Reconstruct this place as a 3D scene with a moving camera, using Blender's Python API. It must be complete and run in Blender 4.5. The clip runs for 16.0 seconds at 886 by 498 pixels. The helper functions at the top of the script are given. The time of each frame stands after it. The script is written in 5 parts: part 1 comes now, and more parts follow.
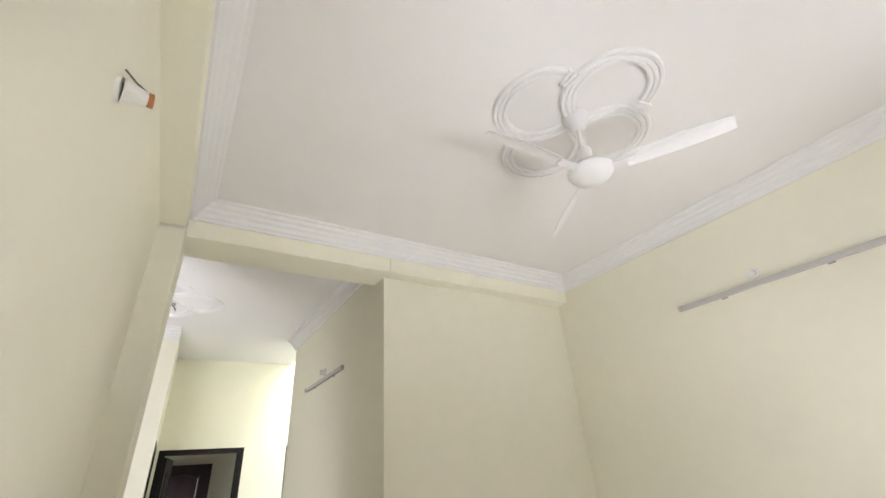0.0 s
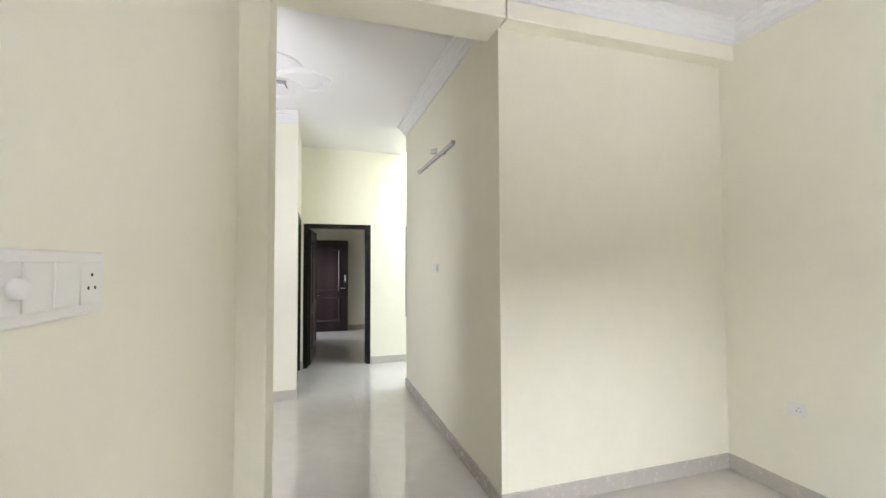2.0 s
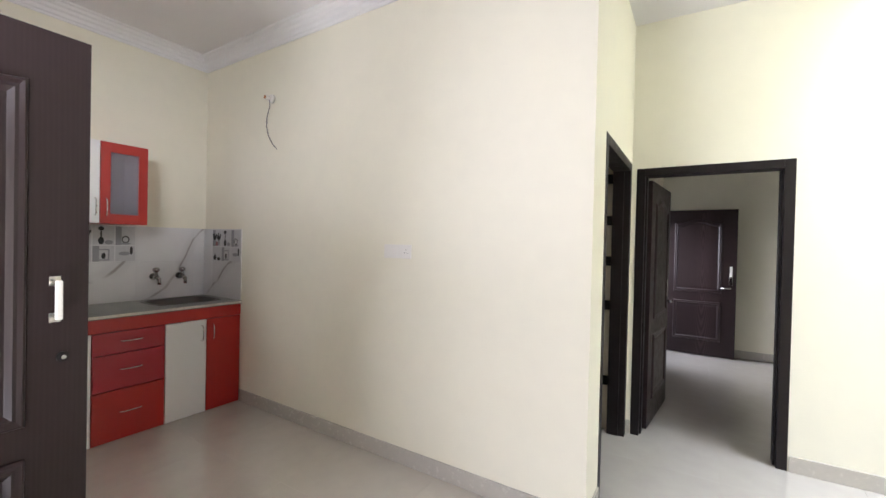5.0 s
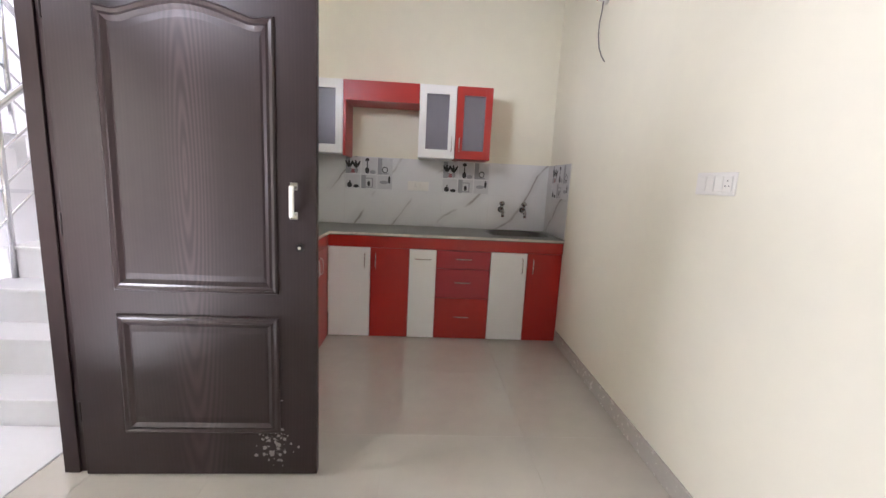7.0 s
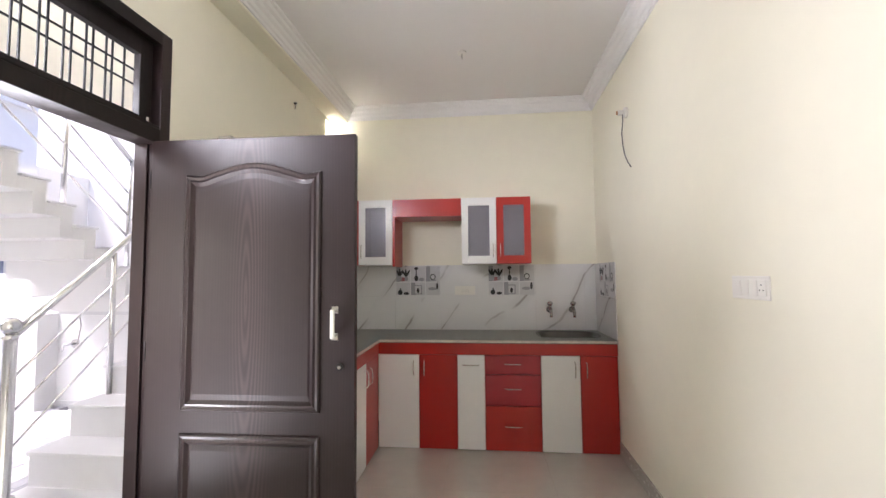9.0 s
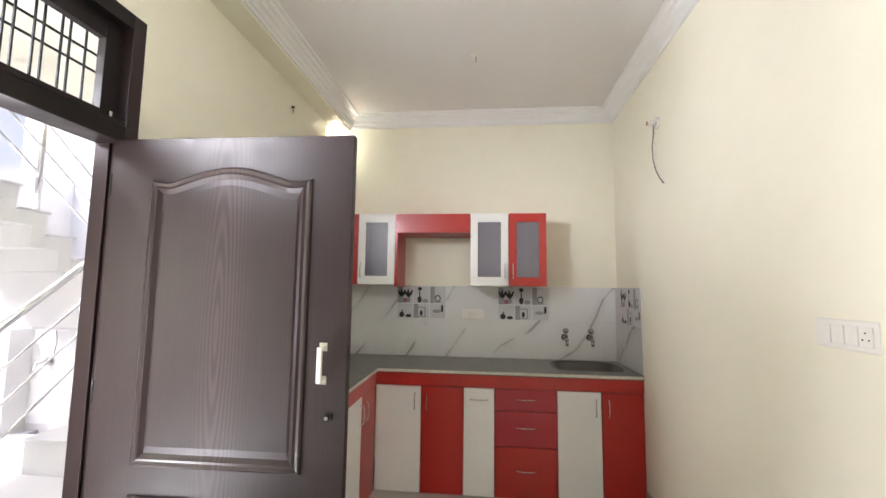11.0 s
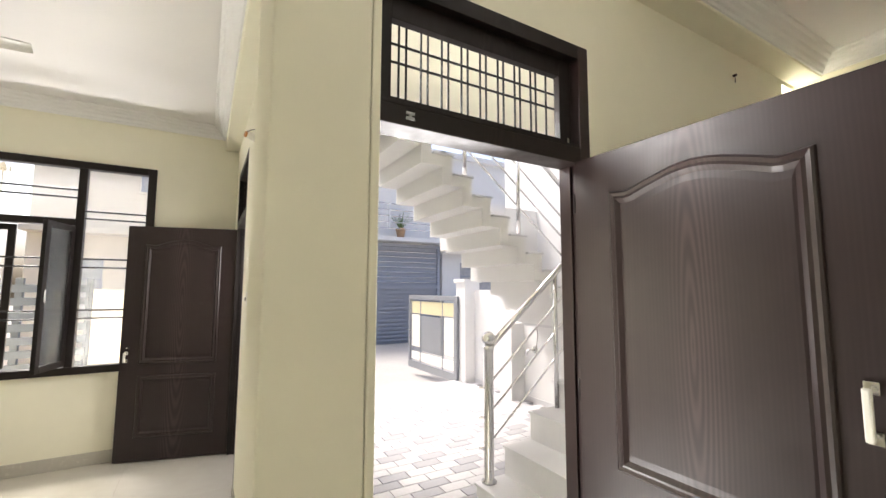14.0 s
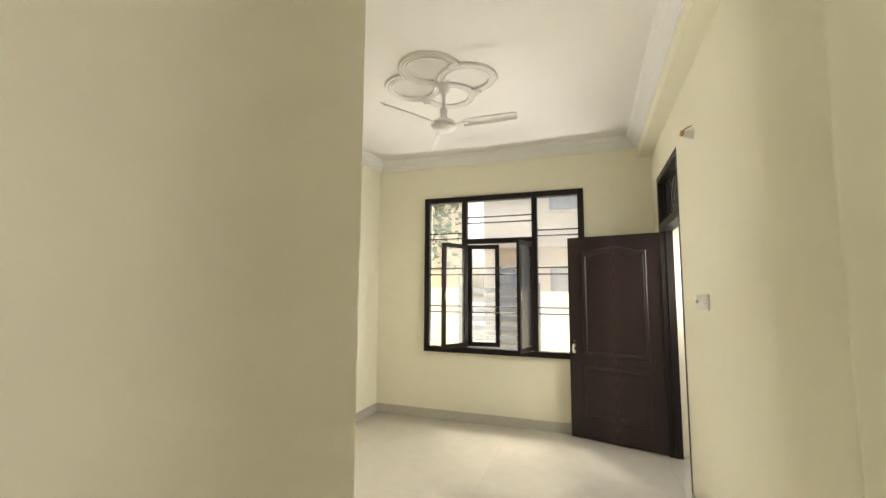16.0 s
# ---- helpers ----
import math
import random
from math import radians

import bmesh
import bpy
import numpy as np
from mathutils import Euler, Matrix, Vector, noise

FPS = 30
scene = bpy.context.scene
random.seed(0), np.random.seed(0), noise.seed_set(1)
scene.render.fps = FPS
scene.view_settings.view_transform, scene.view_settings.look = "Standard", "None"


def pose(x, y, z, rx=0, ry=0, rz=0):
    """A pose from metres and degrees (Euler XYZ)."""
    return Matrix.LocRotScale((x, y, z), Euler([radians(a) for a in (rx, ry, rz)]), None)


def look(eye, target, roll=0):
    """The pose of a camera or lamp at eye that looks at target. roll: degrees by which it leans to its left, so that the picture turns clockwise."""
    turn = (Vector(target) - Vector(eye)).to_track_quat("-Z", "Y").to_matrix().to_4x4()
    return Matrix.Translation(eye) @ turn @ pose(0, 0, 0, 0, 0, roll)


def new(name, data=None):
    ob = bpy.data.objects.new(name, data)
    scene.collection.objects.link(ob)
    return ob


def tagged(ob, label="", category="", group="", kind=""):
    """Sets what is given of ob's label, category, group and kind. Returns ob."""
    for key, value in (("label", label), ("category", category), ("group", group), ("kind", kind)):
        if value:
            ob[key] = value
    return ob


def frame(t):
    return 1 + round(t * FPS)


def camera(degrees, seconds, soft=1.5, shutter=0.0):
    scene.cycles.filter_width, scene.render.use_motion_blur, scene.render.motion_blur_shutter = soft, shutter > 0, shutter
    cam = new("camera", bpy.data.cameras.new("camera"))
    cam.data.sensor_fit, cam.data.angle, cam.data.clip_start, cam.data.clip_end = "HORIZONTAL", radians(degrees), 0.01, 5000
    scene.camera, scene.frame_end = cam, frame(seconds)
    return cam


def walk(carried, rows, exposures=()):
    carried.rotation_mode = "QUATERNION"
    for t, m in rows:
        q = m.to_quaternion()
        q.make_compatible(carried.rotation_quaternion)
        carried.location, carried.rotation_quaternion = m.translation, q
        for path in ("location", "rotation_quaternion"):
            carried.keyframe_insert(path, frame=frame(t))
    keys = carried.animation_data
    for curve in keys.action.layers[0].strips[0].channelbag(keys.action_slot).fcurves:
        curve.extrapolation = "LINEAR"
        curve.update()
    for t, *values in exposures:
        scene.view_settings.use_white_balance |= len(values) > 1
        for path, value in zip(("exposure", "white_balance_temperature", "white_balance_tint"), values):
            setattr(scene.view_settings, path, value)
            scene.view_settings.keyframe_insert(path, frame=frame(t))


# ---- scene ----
cam = camera(93.9, 16.0)
PATH = [
    (0, (0.106, -5.262, 1.661), (1.068, -3.774, 2.588), -4.3),
    (0.5, (0.076, -5.219, 1.644), (0.916, -3.529, 2.308), -3.0),
    (1, (0.08, -5.178, 1.601), (0.878, -3.38, 1.964), -2.3),
    (1.5, (0.104, -5.14, 1.539), (0.825, -3.279, 1.671), -1.5),
    (2, (0.179, -4.936, 1.484), (0.774, -3.027, 1.552), -0.2),
    (2.5, (0.317, -4.526, 1.512), (0.794, -2.585, 1.586), 1.2),
    (3, (0.491, -4.065, 1.493), (0.788, -2.087, 1.528), 0.1),
    (3.5, (0.562, -3.533, 1.465), (0.678, -1.537, 1.419), 0.5),
    (4, (0.596, -3.014, 1.463), (0.458, -1.02, 1.409), 1.0),
    (4.5, (0.546, -2.608, 1.431), (-0.066, -0.705, 1.38), 1.8),
    (5, (0.444, -2.226, 1.441), (-0.602, -0.521, 1.418), 1.3),
    (5.2, (0.371, -2.144, 1.453), (-0.844, -0.556, 1.446), 0.9),
    (7.3, (0.393, -1.148, 1.319), (-1.56, -1.175, 0.891), 2.3),
    (7.5, (0.416, -1.12, 1.303), (-1.516, -1.175, 0.789), 1.7),
    (7.7, (0.435, -1.100, 1.295), (-1.490, -1.182, 0.758), 0.9),
    (8, (0.447, -1.084, 1.32), (-1.499, -1.196, 0.874), 0.2),
    (8.5, (0.47, -1.083, 1.413), (-1.519, -1.239, 1.273), -0.2),
    (9, (0.477, -1.084, 1.45), (-1.51, -1.278, 1.57), -0.5),
    (9.2, (0.48, -1.067, 1.482), (-1.495, -1.285, 1.704), -0.6),
    (11.5, (0.068, -1.183, 1.513), (-1.913, -1.397, 1.683), 1.3),
    (12, (0.006, -1.201, 1.51), (-1.948, -1.592, 1.674), 0.8),
    (12.5, (-0.03, -1.247, 1.514), (-1.894, -1.955, 1.676), 0.5),
    (13, (-0.024, -1.308, 1.533), (-1.689, -2.404, 1.686), 0.4),
    (13.5, (0.029, -1.376, 1.534), (-1.346, -2.818, 1.705), -0.0),
    (14, (0.092, -1.369, 1.532), (-0.9, -3.096, 1.719), 0.2),
    (14.5, (0.186, -1.36, 1.514), (-0.433, -3.25, 1.718), 0.5),
    (15, (0.266, -1.355, 1.509), (0.03, -3.33, 1.712), 0.5),
    (15.5, (0.36, -1.367, 1.525), (0.545, -3.349, 1.721), 0.6),
    (16, (0.481, -1.35, 1.523), (1.149, -3.225, 1.717), 0.3),
]
walk(cam, [(t, look(eye, target, roll)) for t, eye, target, roll in PATH], exposures=[(0, 2.8, 6100, 15), (0.5, 2.87, 6050, 16), (1, 2.92, 5950, 15), (1.5, 2.92, 5850, 14), (2.5, 2.88, 5800, 15), (3.5, 2.8, 5650, 16), (4.5, 2.9, 5700, 18), (5, 3.08, 5850, 20), (7.5, 3.38, 5800, 21), (9, 3.38, 5950, 20), (11.5, 3.6, 6050, 15), (13, 3.5, 6200, 13), (13.5, 3.2, 6350, 12), (14, 2.95, 6550, 12), (14.5, 2.8, 6650, 8), (15.5, 2.7, 6900, 8), (16, 2.78, 7100, 8)])

# ---- world and sun ----
world = bpy.data.worlds.new("sky")
scene.world = world
world.use_nodes = True
wn = world.node_tree.nodes
sky = wn.new("ShaderNodeTexSky")
sky.sky_type = 'NISHITA'
sky.sun_disc = False
sky.sun_elevation = radians(62.8)
sky.sun_rotation = radians(150.9)
sky.air_density, sky.dust_density, sky.ozone_density = 0.8, 6.0, 1.0
wn["Background"].inputs[1].default_value = 0.05
world.node_tree.links.new(sky.outputs[0], wn["Background"].inputs[0])

sun_data = bpy.data.lights.new("sun", 'SUN')
sun_data.energy, sun_data.angle, sun_data.color = 0.5, radians(12), (1.0, 0.96, 0.9)
sun = new("sun", sun_data)
sun.matrix_world = look((5, -9, 20), (0, 0, 0))


def daylight_fill(name, eye, way, width, height, watts, spread, colour=(1.0, 0.985, 0.965)):
    """An area lamp added in or outside an opening to stand for incoming daylight."""
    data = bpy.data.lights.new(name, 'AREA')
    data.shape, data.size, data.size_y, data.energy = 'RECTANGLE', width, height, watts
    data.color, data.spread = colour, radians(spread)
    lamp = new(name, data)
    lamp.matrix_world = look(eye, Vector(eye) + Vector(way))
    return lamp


# Lamps added to brighten the rooms; none is a fixture of the house.
daylight_fill("skylight_entrance", (-0.95, -3.0, 1.55), (0.72, 0.66, -0.22), 0.9, 0.9, 4.2, 120)
# Fill lamp at the porch floor, aimed up for light bounced off paving.
daylight_fill("yard_fill_entrance", (-0.60, -2.86, 0.12), (0.0, 0.33, 0.94), 0.45, 0.22, 3.6, 100)
# Fill lamp aimed over the open leaf to brighten the kitchen.
daylight_fill("kitchen_fill_transom", (-0.58, -2.80, 2.38), (-0.82, 0.56, -0.04), 0.80, 0.30, 1.15, 78)
daylight_fill("skylight_front_window", (1.47, -6.78, 3.2), (0, 0.80, -0.60), 1.9, 0.6, 8.5, 150)
# Added lamp above the lane, higher than the window view, for the end wall.
daylight_fill("sky_fill_over_lane", (1.47, -9.0, 4.2), (0, 0.88, -0.47), 2.6, 1.4, 9.0, 70)
# Added low lamp outside the window, aimed up at ceiling and end wall.
daylight_fill("yard_fill_front_window", (1.47, -7.1, 0.45), (0, 0.80, 0.60), 1.8, 0.4, 7.0, 130)
# Added lamp beside the window, out of view, evening out the end wall.
daylight_fill("side_fill_front_window", (3.3, -6.95, 1.75), (-0.62, 0.78, 0), 0.8, 1.2, 5.0, 110)
daylight_fill("skylight_front_door", (-0.62, -5.33, 1.75), (0.93, 0, -0.3), 0.9, 0.8, 3.0, 140)
daylight_fill("skylight_shaft", (2.2, 0.66, 4.6), (0, 0.001, -1), 1.3, 1.1, 15.0, 120, (0.84, 0.92, 1.0))
daylight_fill("skylight_kitchen_vent", (-3.52, -2.72, 2.85), (0.62, 0.60, -0.50), 0.16, 0.24, 0.7, 90)
daylight_fill("skylight_balcony_door", (-0.22, 4.08, 1.45), (0.80, -0.05, -0.6), 0.75, 1.0, 2.0, 110)


# ---- materials ----
def material(name, colour, rough=0.6, metal=0.0, vary=0.06, scale=6.0, bump=0.0, bump_scale=60.0, coat=0.0, wear=0.15):
    m = bpy.data.materials.new(name)
    m.use_nodes = True
    nt = m.node_tree
    b = nt.nodes["Principled BSDF"]
    b.inputs["Metallic"].default_value = metal
    b.inputs["Coat Weight"].default_value = coat
    co = nt.nodes.new("ShaderNodeTexCoord")
    big = nt.nodes.new("ShaderNodeTexNoise")
    big.inputs["Scale"].default_value, big.inputs["Detail"].default_value = scale * 0.3, 4
    nt.links.new(co.outputs["Object"], big.inputs["Vector"])
    fine = nt.nodes.new("ShaderNodeTexNoise")
    fine.inputs["Scale"].default_value, fine.inputs["Detail"].default_value = scale * 6, 6
    nt.links.new(co.outputs["Object"], fine.inputs["Vector"])
    add = nt.nodes.new("ShaderNodeMath")
    add.operation = 'ADD'
    nt.links.new(big.outputs["Fac"], add.inputs[0])
    nt.links.new(fine.outputs["Fac"], add.inputs[1])
    rng = nt.nodes.new("ShaderNodeMapRange")
    rng.inputs["From Min"].default_value, rng.inputs["From Max"].default_value = 0.6, 1.4
    rng.inputs["To Min"].default_value, rng.inputs["To Max"].default_value = 1 - vary, 1 + vary
    nt.links.new(add.outputs[0], rng.inputs["Value"])
    mul = nt.nodes.new("ShaderNodeVectorMath")
    mul.operation = 'SCALE'
    mul.inputs[0].default_value = colour
    nt.links.new(rng.outputs[0], mul.inputs["Scale"])
    nt.links.new(mul.outputs[0], b.inputs["Base Color"])
    rr = nt.nodes.new("ShaderNodeMapRange")
    rr.inputs["From Min"].default_value, rr.inputs["From Max"].default_value = 0.3, 0.7
    rr.inputs["To Min"].default_value, rr.inputs["To Max"].default_value = max(0.02, rough * (1 - wear)), min(1, rough * (1 + wear))
    nt.links.new(fine.outputs["Fac"], rr.inputs["Value"])
    nt.links.new(rr.outputs[0], b.inputs["Roughness"])
    if bump:
        bn = nt.nodes.new("ShaderNodeTexNoise")
        bn.inputs["Scale"].default_value, bn.inputs["Detail"].default_value = bump_scale, 5
        nt.links.new(co.outputs["Object"], bn.inputs["Vector"])
        bp = nt.nodes.new("ShaderNodeBump")
        bp.inputs["Strength"].default_value, bp.inputs["Distance"].default_value = bump, 0.004
        nt.links.new(bn.outputs["Fac"], bp.inputs["Height"])
        nt.links.new(bp.outputs[0], b.inputs["Normal"])
    return m


def wood_material(name, dark, light, rough=0.42):
    """Dark wood film: fine upright streaks over long cathedral grain."""
    m = material(name, dark, rough, vary=0.1, scale=3)
    nt = m.node_tree
    b = nt.nodes["Principled BSDF"]
    b.inputs["Specular IOR Level"].default_value = 0.5
    co = nt.nodes.new("ShaderNodeTexCoord")
    mp = nt.nodes.new("ShaderNodeMapping")
    mp.inputs["Scale"].default_value = (9.0, 9.0, 0.75)
    mp.inputs["Location"].default_value = (-4.3, 0.0, -1.0)
    nt.links.new(co.outputs["Object"], mp.inputs["Vector"])
    wv = nt.nodes.new("ShaderNodeTexWave")
    wv.wave_type, wv.rings_direction = 'RINGS', 'Y'
    wv.inputs["Scale"].default_value, wv.inputs["Distortion"].default_value = 2.6, 2.4
    wv.inputs["Detail"].default_value, wv.inputs["Detail Scale"].default_value = 2.0, 0.7
    nt.links.new(mp.outputs[0], wv.inputs["Vector"])
    fine = nt.nodes.new("ShaderNodeTexNoise")
    mp2 = nt.nodes.new("ShaderNodeMapping")
    mp2.inputs["Scale"].default_value = (150.0, 150.0, 3.0)
    nt.links.new(co.outputs["Object"], mp2.inputs["Vector"])
    nt.links.new(mp2.outputs[0], fine.inputs["Vector"])
    fine.inputs["Scale"].default_value, fine.inputs["Detail"].default_value = 1.0, 4
    sep = nt.nodes.new("ShaderNodeSeparateXYZ")
    nt.links.new(co.outputs["Object"], sep.inputs[0])
    off = nt.nodes.new("ShaderNodeMath")
    off.operation = 'SUBTRACT'
    nt.links.new(sep.outputs["X"], off.inputs[0])
    off.inputs[1].default_value = 0.50
    mag = nt.nodes.new("ShaderNodeMath")
    mag.operation = 'ABSOLUTE'
    nt.links.new(off.outputs[0], mag.inputs[0])
    band = nt.nodes.new("ShaderNodeMapRange")
    band.inputs["From Min"].default_value, band.inputs["From Max"].default_value = 0.03, 0.11
    band.inputs["To Min"].default_value, band.inputs["To Max"].default_value = 0.60, 0.09
    nt.links.new(mag.outputs[0], band.inputs["Value"])
    grain = nt.nodes.new("ShaderNodeMath")
    grain.operation = 'MULTIPLY'
    nt.links.new(wv.outputs["Fac"], grain.inputs[0])
    nt.links.new(band.outputs[0], grain.inputs[1])
    mx = nt.nodes.new("ShaderNodeMath")
    mx.operation = 'MULTIPLY_ADD'
    nt.links.new(fine.outputs["Fac"], mx.inputs[0])
    mx.inputs[1].default_value = 0.30
    nt.links.new(grain.outputs[0], mx.inputs[2])
    ramp = nt.nodes.new("ShaderNodeValToRGB")
    ramp.color_ramp.elements[0].position, ramp.color_ramp.elements[0].color = 0.15, (*dark, 1)
    ramp.color_ramp.elements[1].position, ramp.color_ramp.elements[1].color = 0.75, (*light, 1)
    nt.links.new(mx.outputs[0], ramp.inputs[0])
    nt.links.new(ramp.outputs[0], b.inputs["Base Color"])
    bp = nt.nodes.new("ShaderNodeBump")
    bp.inputs["Strength"].default_value, bp.inputs["Distance"].default_value = 0.15, 0.001
    nt.links.new(mx.outputs[0], bp.inputs["Height"])
    nt.links.new(bp.outputs[0], b.inputs["Normal"])
    return m


def marble_material(name):
    m = material(name, (0.74, 0.74, 0.73), 0.16, vary=0.03, scale=4, coat=0.2)
    nt = m.node_tree
    b = nt.nodes["Principled BSDF"]
    co = nt.nodes.new("ShaderNodeNewGeometry")
    mp = nt.nodes.new("ShaderNodeMapping")
    mp.inputs["Rotation"].default_value = (radians(40), 0, radians(20))
    nt.links.new(co.outputs["Position"], mp.inputs["Vector"])
    wv = nt.nodes.new("ShaderNodeTexWave")
    wv.bands_direction = 'Y'
    wv.inputs["Scale"].default_value, wv.inputs["Distortion"].default_value = 1.0, 4.2
    wv.inputs["Detail"].default_value, wv.inputs["Detail Scale"].default_value = 4.0, 0.9
    nt.links.new(mp.outputs[0], wv.inputs["Vector"])
    ramp = nt.nodes.new("ShaderNodeValToRGB")
    e = ramp.color_ramp.elements
    e[0].position, e[0].color = 0.0, (0.38, 0.36, 0.34, 1)
    e[1].position, e[1].color = 0.012, (0.69, 0.69, 0.68, 1)
    e.new(0.005).color = (0.56, 0.55, 0.53, 1)
    e.new(0.3).color = (0.76, 0.76, 0.75, 1)
    nt.links.new(wv.outputs["Fac"], ramp.inputs[0])
    gate = nt.nodes.new("ShaderNodeTexNoise")
    gate.inputs["Scale"].default_value = 3.0
    nt.links.new(co.outputs["Position"], gate.inputs["Vector"])
    gr = nt.nodes.new("ShaderNodeMapRange")
    gr.inputs["From Min"].default_value, gr.inputs["From Max"].default_value = 0.42, 0.56
    nt.links.new(gate.outputs["Fac"], gr.inputs["Value"])
    mix = nt.nodes.new("ShaderNodeMix")
    mix.data_type = 'RGBA'
    nt.links.new(gr.outputs[0], mix.inputs["Factor"])
    mix.inputs["A"].default_value = (0.75, 0.75, 0.74, 1)
    nt.links.new(ramp.outputs[0], mix.inputs["B"])
    nt.links.new(mix.outputs["Result"], b.inputs["Base Color"])
    return m


def glass_material(name, colour=(0.9, 0.95, 0.95), rough=0.02):
    m = bpy.data.materials.new(name)
    m.use_nodes = True
    nt = m.node_tree
    nt.nodes.remove(nt.nodes["Principled BSDF"])
    out = nt.nodes["Material Output"]
    tr = nt.nodes.new("ShaderNodeBsdfTransparent")
    tr.inputs[0].default_value = (*colour, 1)
    gl = nt.nodes.new("ShaderNodeBsdfGlossy")
    gl.inputs["Roughness"].default_value = rough
    fr = nt.nodes.new("ShaderNodeFresnel")
    mix = nt.nodes.new("ShaderNodeMixShader")
    nt.links.new(fr.outputs[0], mix.inputs[0])
    nt.links.new(tr.outputs[0], mix.inputs[1])
    nt.links.new(gl.outputs[0], mix.inputs[2])
    nt.links.new(mix.outputs[0], out.inputs[0])
    return m


def floor_material(name):
    """Polished vitrified tile, off-white with soft clouds, dull wiped patches and a shade of its own for each tile."""
    m = material(name, (0.50, 0.468, 0.405), 0.07, vary=0.06, scale=1.2, coat=0.45)
    nt = m.node_tree
    b = nt.nodes["Principled BSDF"]
    b.inputs["Specular IOR Level"].default_value = 0.75
    geo = nt.nodes.new("ShaderNodeNewGeometry")
    info = nt.nodes.new("ShaderNodeObjectInfo")
    shade = nt.nodes.new("ShaderNodeMapRange")
    shade.inputs["To Min"].default_value, shade.inputs["To Max"].default_value = 0.99, 1.01
    nt.links.new(info.outputs["Random"], shade.inputs["Value"])
    mul = nt.nodes.new("ShaderNodeVectorMath")
    mul.operation = 'SCALE'
    nt.links.new(b.inputs["Base Color"].links[0].from_socket, mul.inputs[0])
    nt.links.new(shade.outputs[0], mul.inputs["Scale"])
    nt.links.new(mul.outputs[0], b.inputs["Base Color"])
    smear = nt.nodes.new("ShaderNodeTexNoise")
    smear.inputs["Scale"].default_value, smear.inputs["Detail"].default_value = 2.2, 7
    nt.links.new(geo.outputs["Position"], smear.inputs["Vector"])
    rr = nt.nodes.new("ShaderNodeMapRange")
    rr.inputs["From Min"].default_value, rr.inputs["From Max"].default_value = 0.45, 0.75
    rr.inputs["To Min"].default_value, rr.inputs["To Max"].default_value = 0.03, 0.13
    nt.links.new(smear.outputs["Fac"], rr.inputs["Value"])
    nt.links.new(rr.outputs[0], b.inputs["Roughness"])
    return m


CREAM = (0.83, 0.80, 0.655)
M_wall = material("cream_wall_paint", CREAM, 0.8, vary=0.025, scale=1.5, bump=0.06, bump_scale=140)
M_ceiling = material("white_ceiling_paint", (0.78, 0.76, 0.74), 0.7, vary=0.015, scale=1.5, bump=0.05, bump_scale=120)
M_plaster = material("white_plaster_moulding", (0.80, 0.79, 0.77), 0.6, vary=0.02, bump=0.05)
M_floor = floor_material("vitrified_floor_tile")
M_skirt = material("grey_beige_skirting_tile", (0.50, 0.47, 0.41), 0.25, vary=0.05, scale=5)
M_door = wood_material("dark_brown_door_film", (0.016, 0.0078, 0.0080), (0.040, 0.0225, 0.0240), 0.44)
M_door.node_tree.nodes["Principled BSDF"].inputs["Specular IOR Level"].default_value = 0.42
M_mould = wood_material("glossy_door_moulding_film", (0.018, 0.0088, 0.0090), (0.042, 0.024, 0.0255), 0.36)
M_mould.node_tree.nodes["Principled BSDF"].inputs["Specular IOR Level"].default_value = 0.45
M_frame = wood_material("dark_brown_painted_frame", (0.009, 0.0055, 0.005), (0.016, 0.010, 0.009), 0.45)
M_frame.node_tree.nodes["Principled BSDF"].inputs["Specular IOR Level"].default_value = 0.3
M_iron = material("black_iron_bar", (0.012, 0.011, 0.011), 0.45, metal=0.3)
M_steel = material("brushed_stainless_steel", (0.62, 0.62, 0.62), 0.22, metal=1.0, vary=0.04)
M_chrome = material("chrome", (0.78, 0.78, 0.78), 0.08, metal=1.0, vary=0.02)
M_red = material("red_laminate", (0.41, 0.017, 0.011), 0.3, vary=0.02, scale=1.2, coat=0.12, wear=0.03)
M_crimson = material("crimson_laminate", (0.35, 0.014, 0.024), 0.3, vary=0.02, scale=1.2, coat=0.12, wear=0.03)
M_white = material("white_laminate", (0.82, 0.815, 0.79), 0.35, vary=0.012, scale=1.2, coat=0.05, wear=0.03)
M_counter = material("grey_green_granite", (0.155, 0.158, 0.132), 0.3, vary=0.16, scale=30)
M_edge = material("chipped_pale_counter_edge", (0.60, 0.57, 0.50), 0.6, vary=0.35, scale=9)
M_marble = marble_material("white_marble_tile")
M_grout = material("grout", (0.66, 0.655, 0.64), 0.9)
M_joint = material("tight_floor_joint", (0.40, 0.375, 0.33), 0.6)
M_plate = material("white_switch_plastic", (0.80, 0.78, 0.72), 0.35, vary=0.006, wear=0.03)
M_fan = material("white_enamelled_fan", (0.76, 0.75, 0.74), 0.5, vary=0.006, scale=1.5, wear=0.02)
M_batten = material("aged_white_batten_paint", (0.52, 0.50, 0.47), 0.4, vary=0.04)
# Base colour lowered to stand in for the chrome's dark reflections.
M_tap = material("darkened_chrome_tap", (0.42, 0.41, 0.40), 0.16, metal=1.0, vary=0.04)
M_dark = material("black_ink", (0.02, 0.02, 0.022), 0.55)
M_grey = material("grey_print", (0.30, 0.30, 0.31), 0.4, vary=0.15, scale=20)
M_pink = material("muted_red_print", (0.30, 0.10, 0.11), 0.4, vary=0.15, scale=20)
M_pale = material("pale_grey_print", (0.57, 0.57, 0.57), 0.4, vary=0.10)
M_frost = glass_material("smoked_cabinet_glass", (0.78, 0.76, 0.80), 0.35)
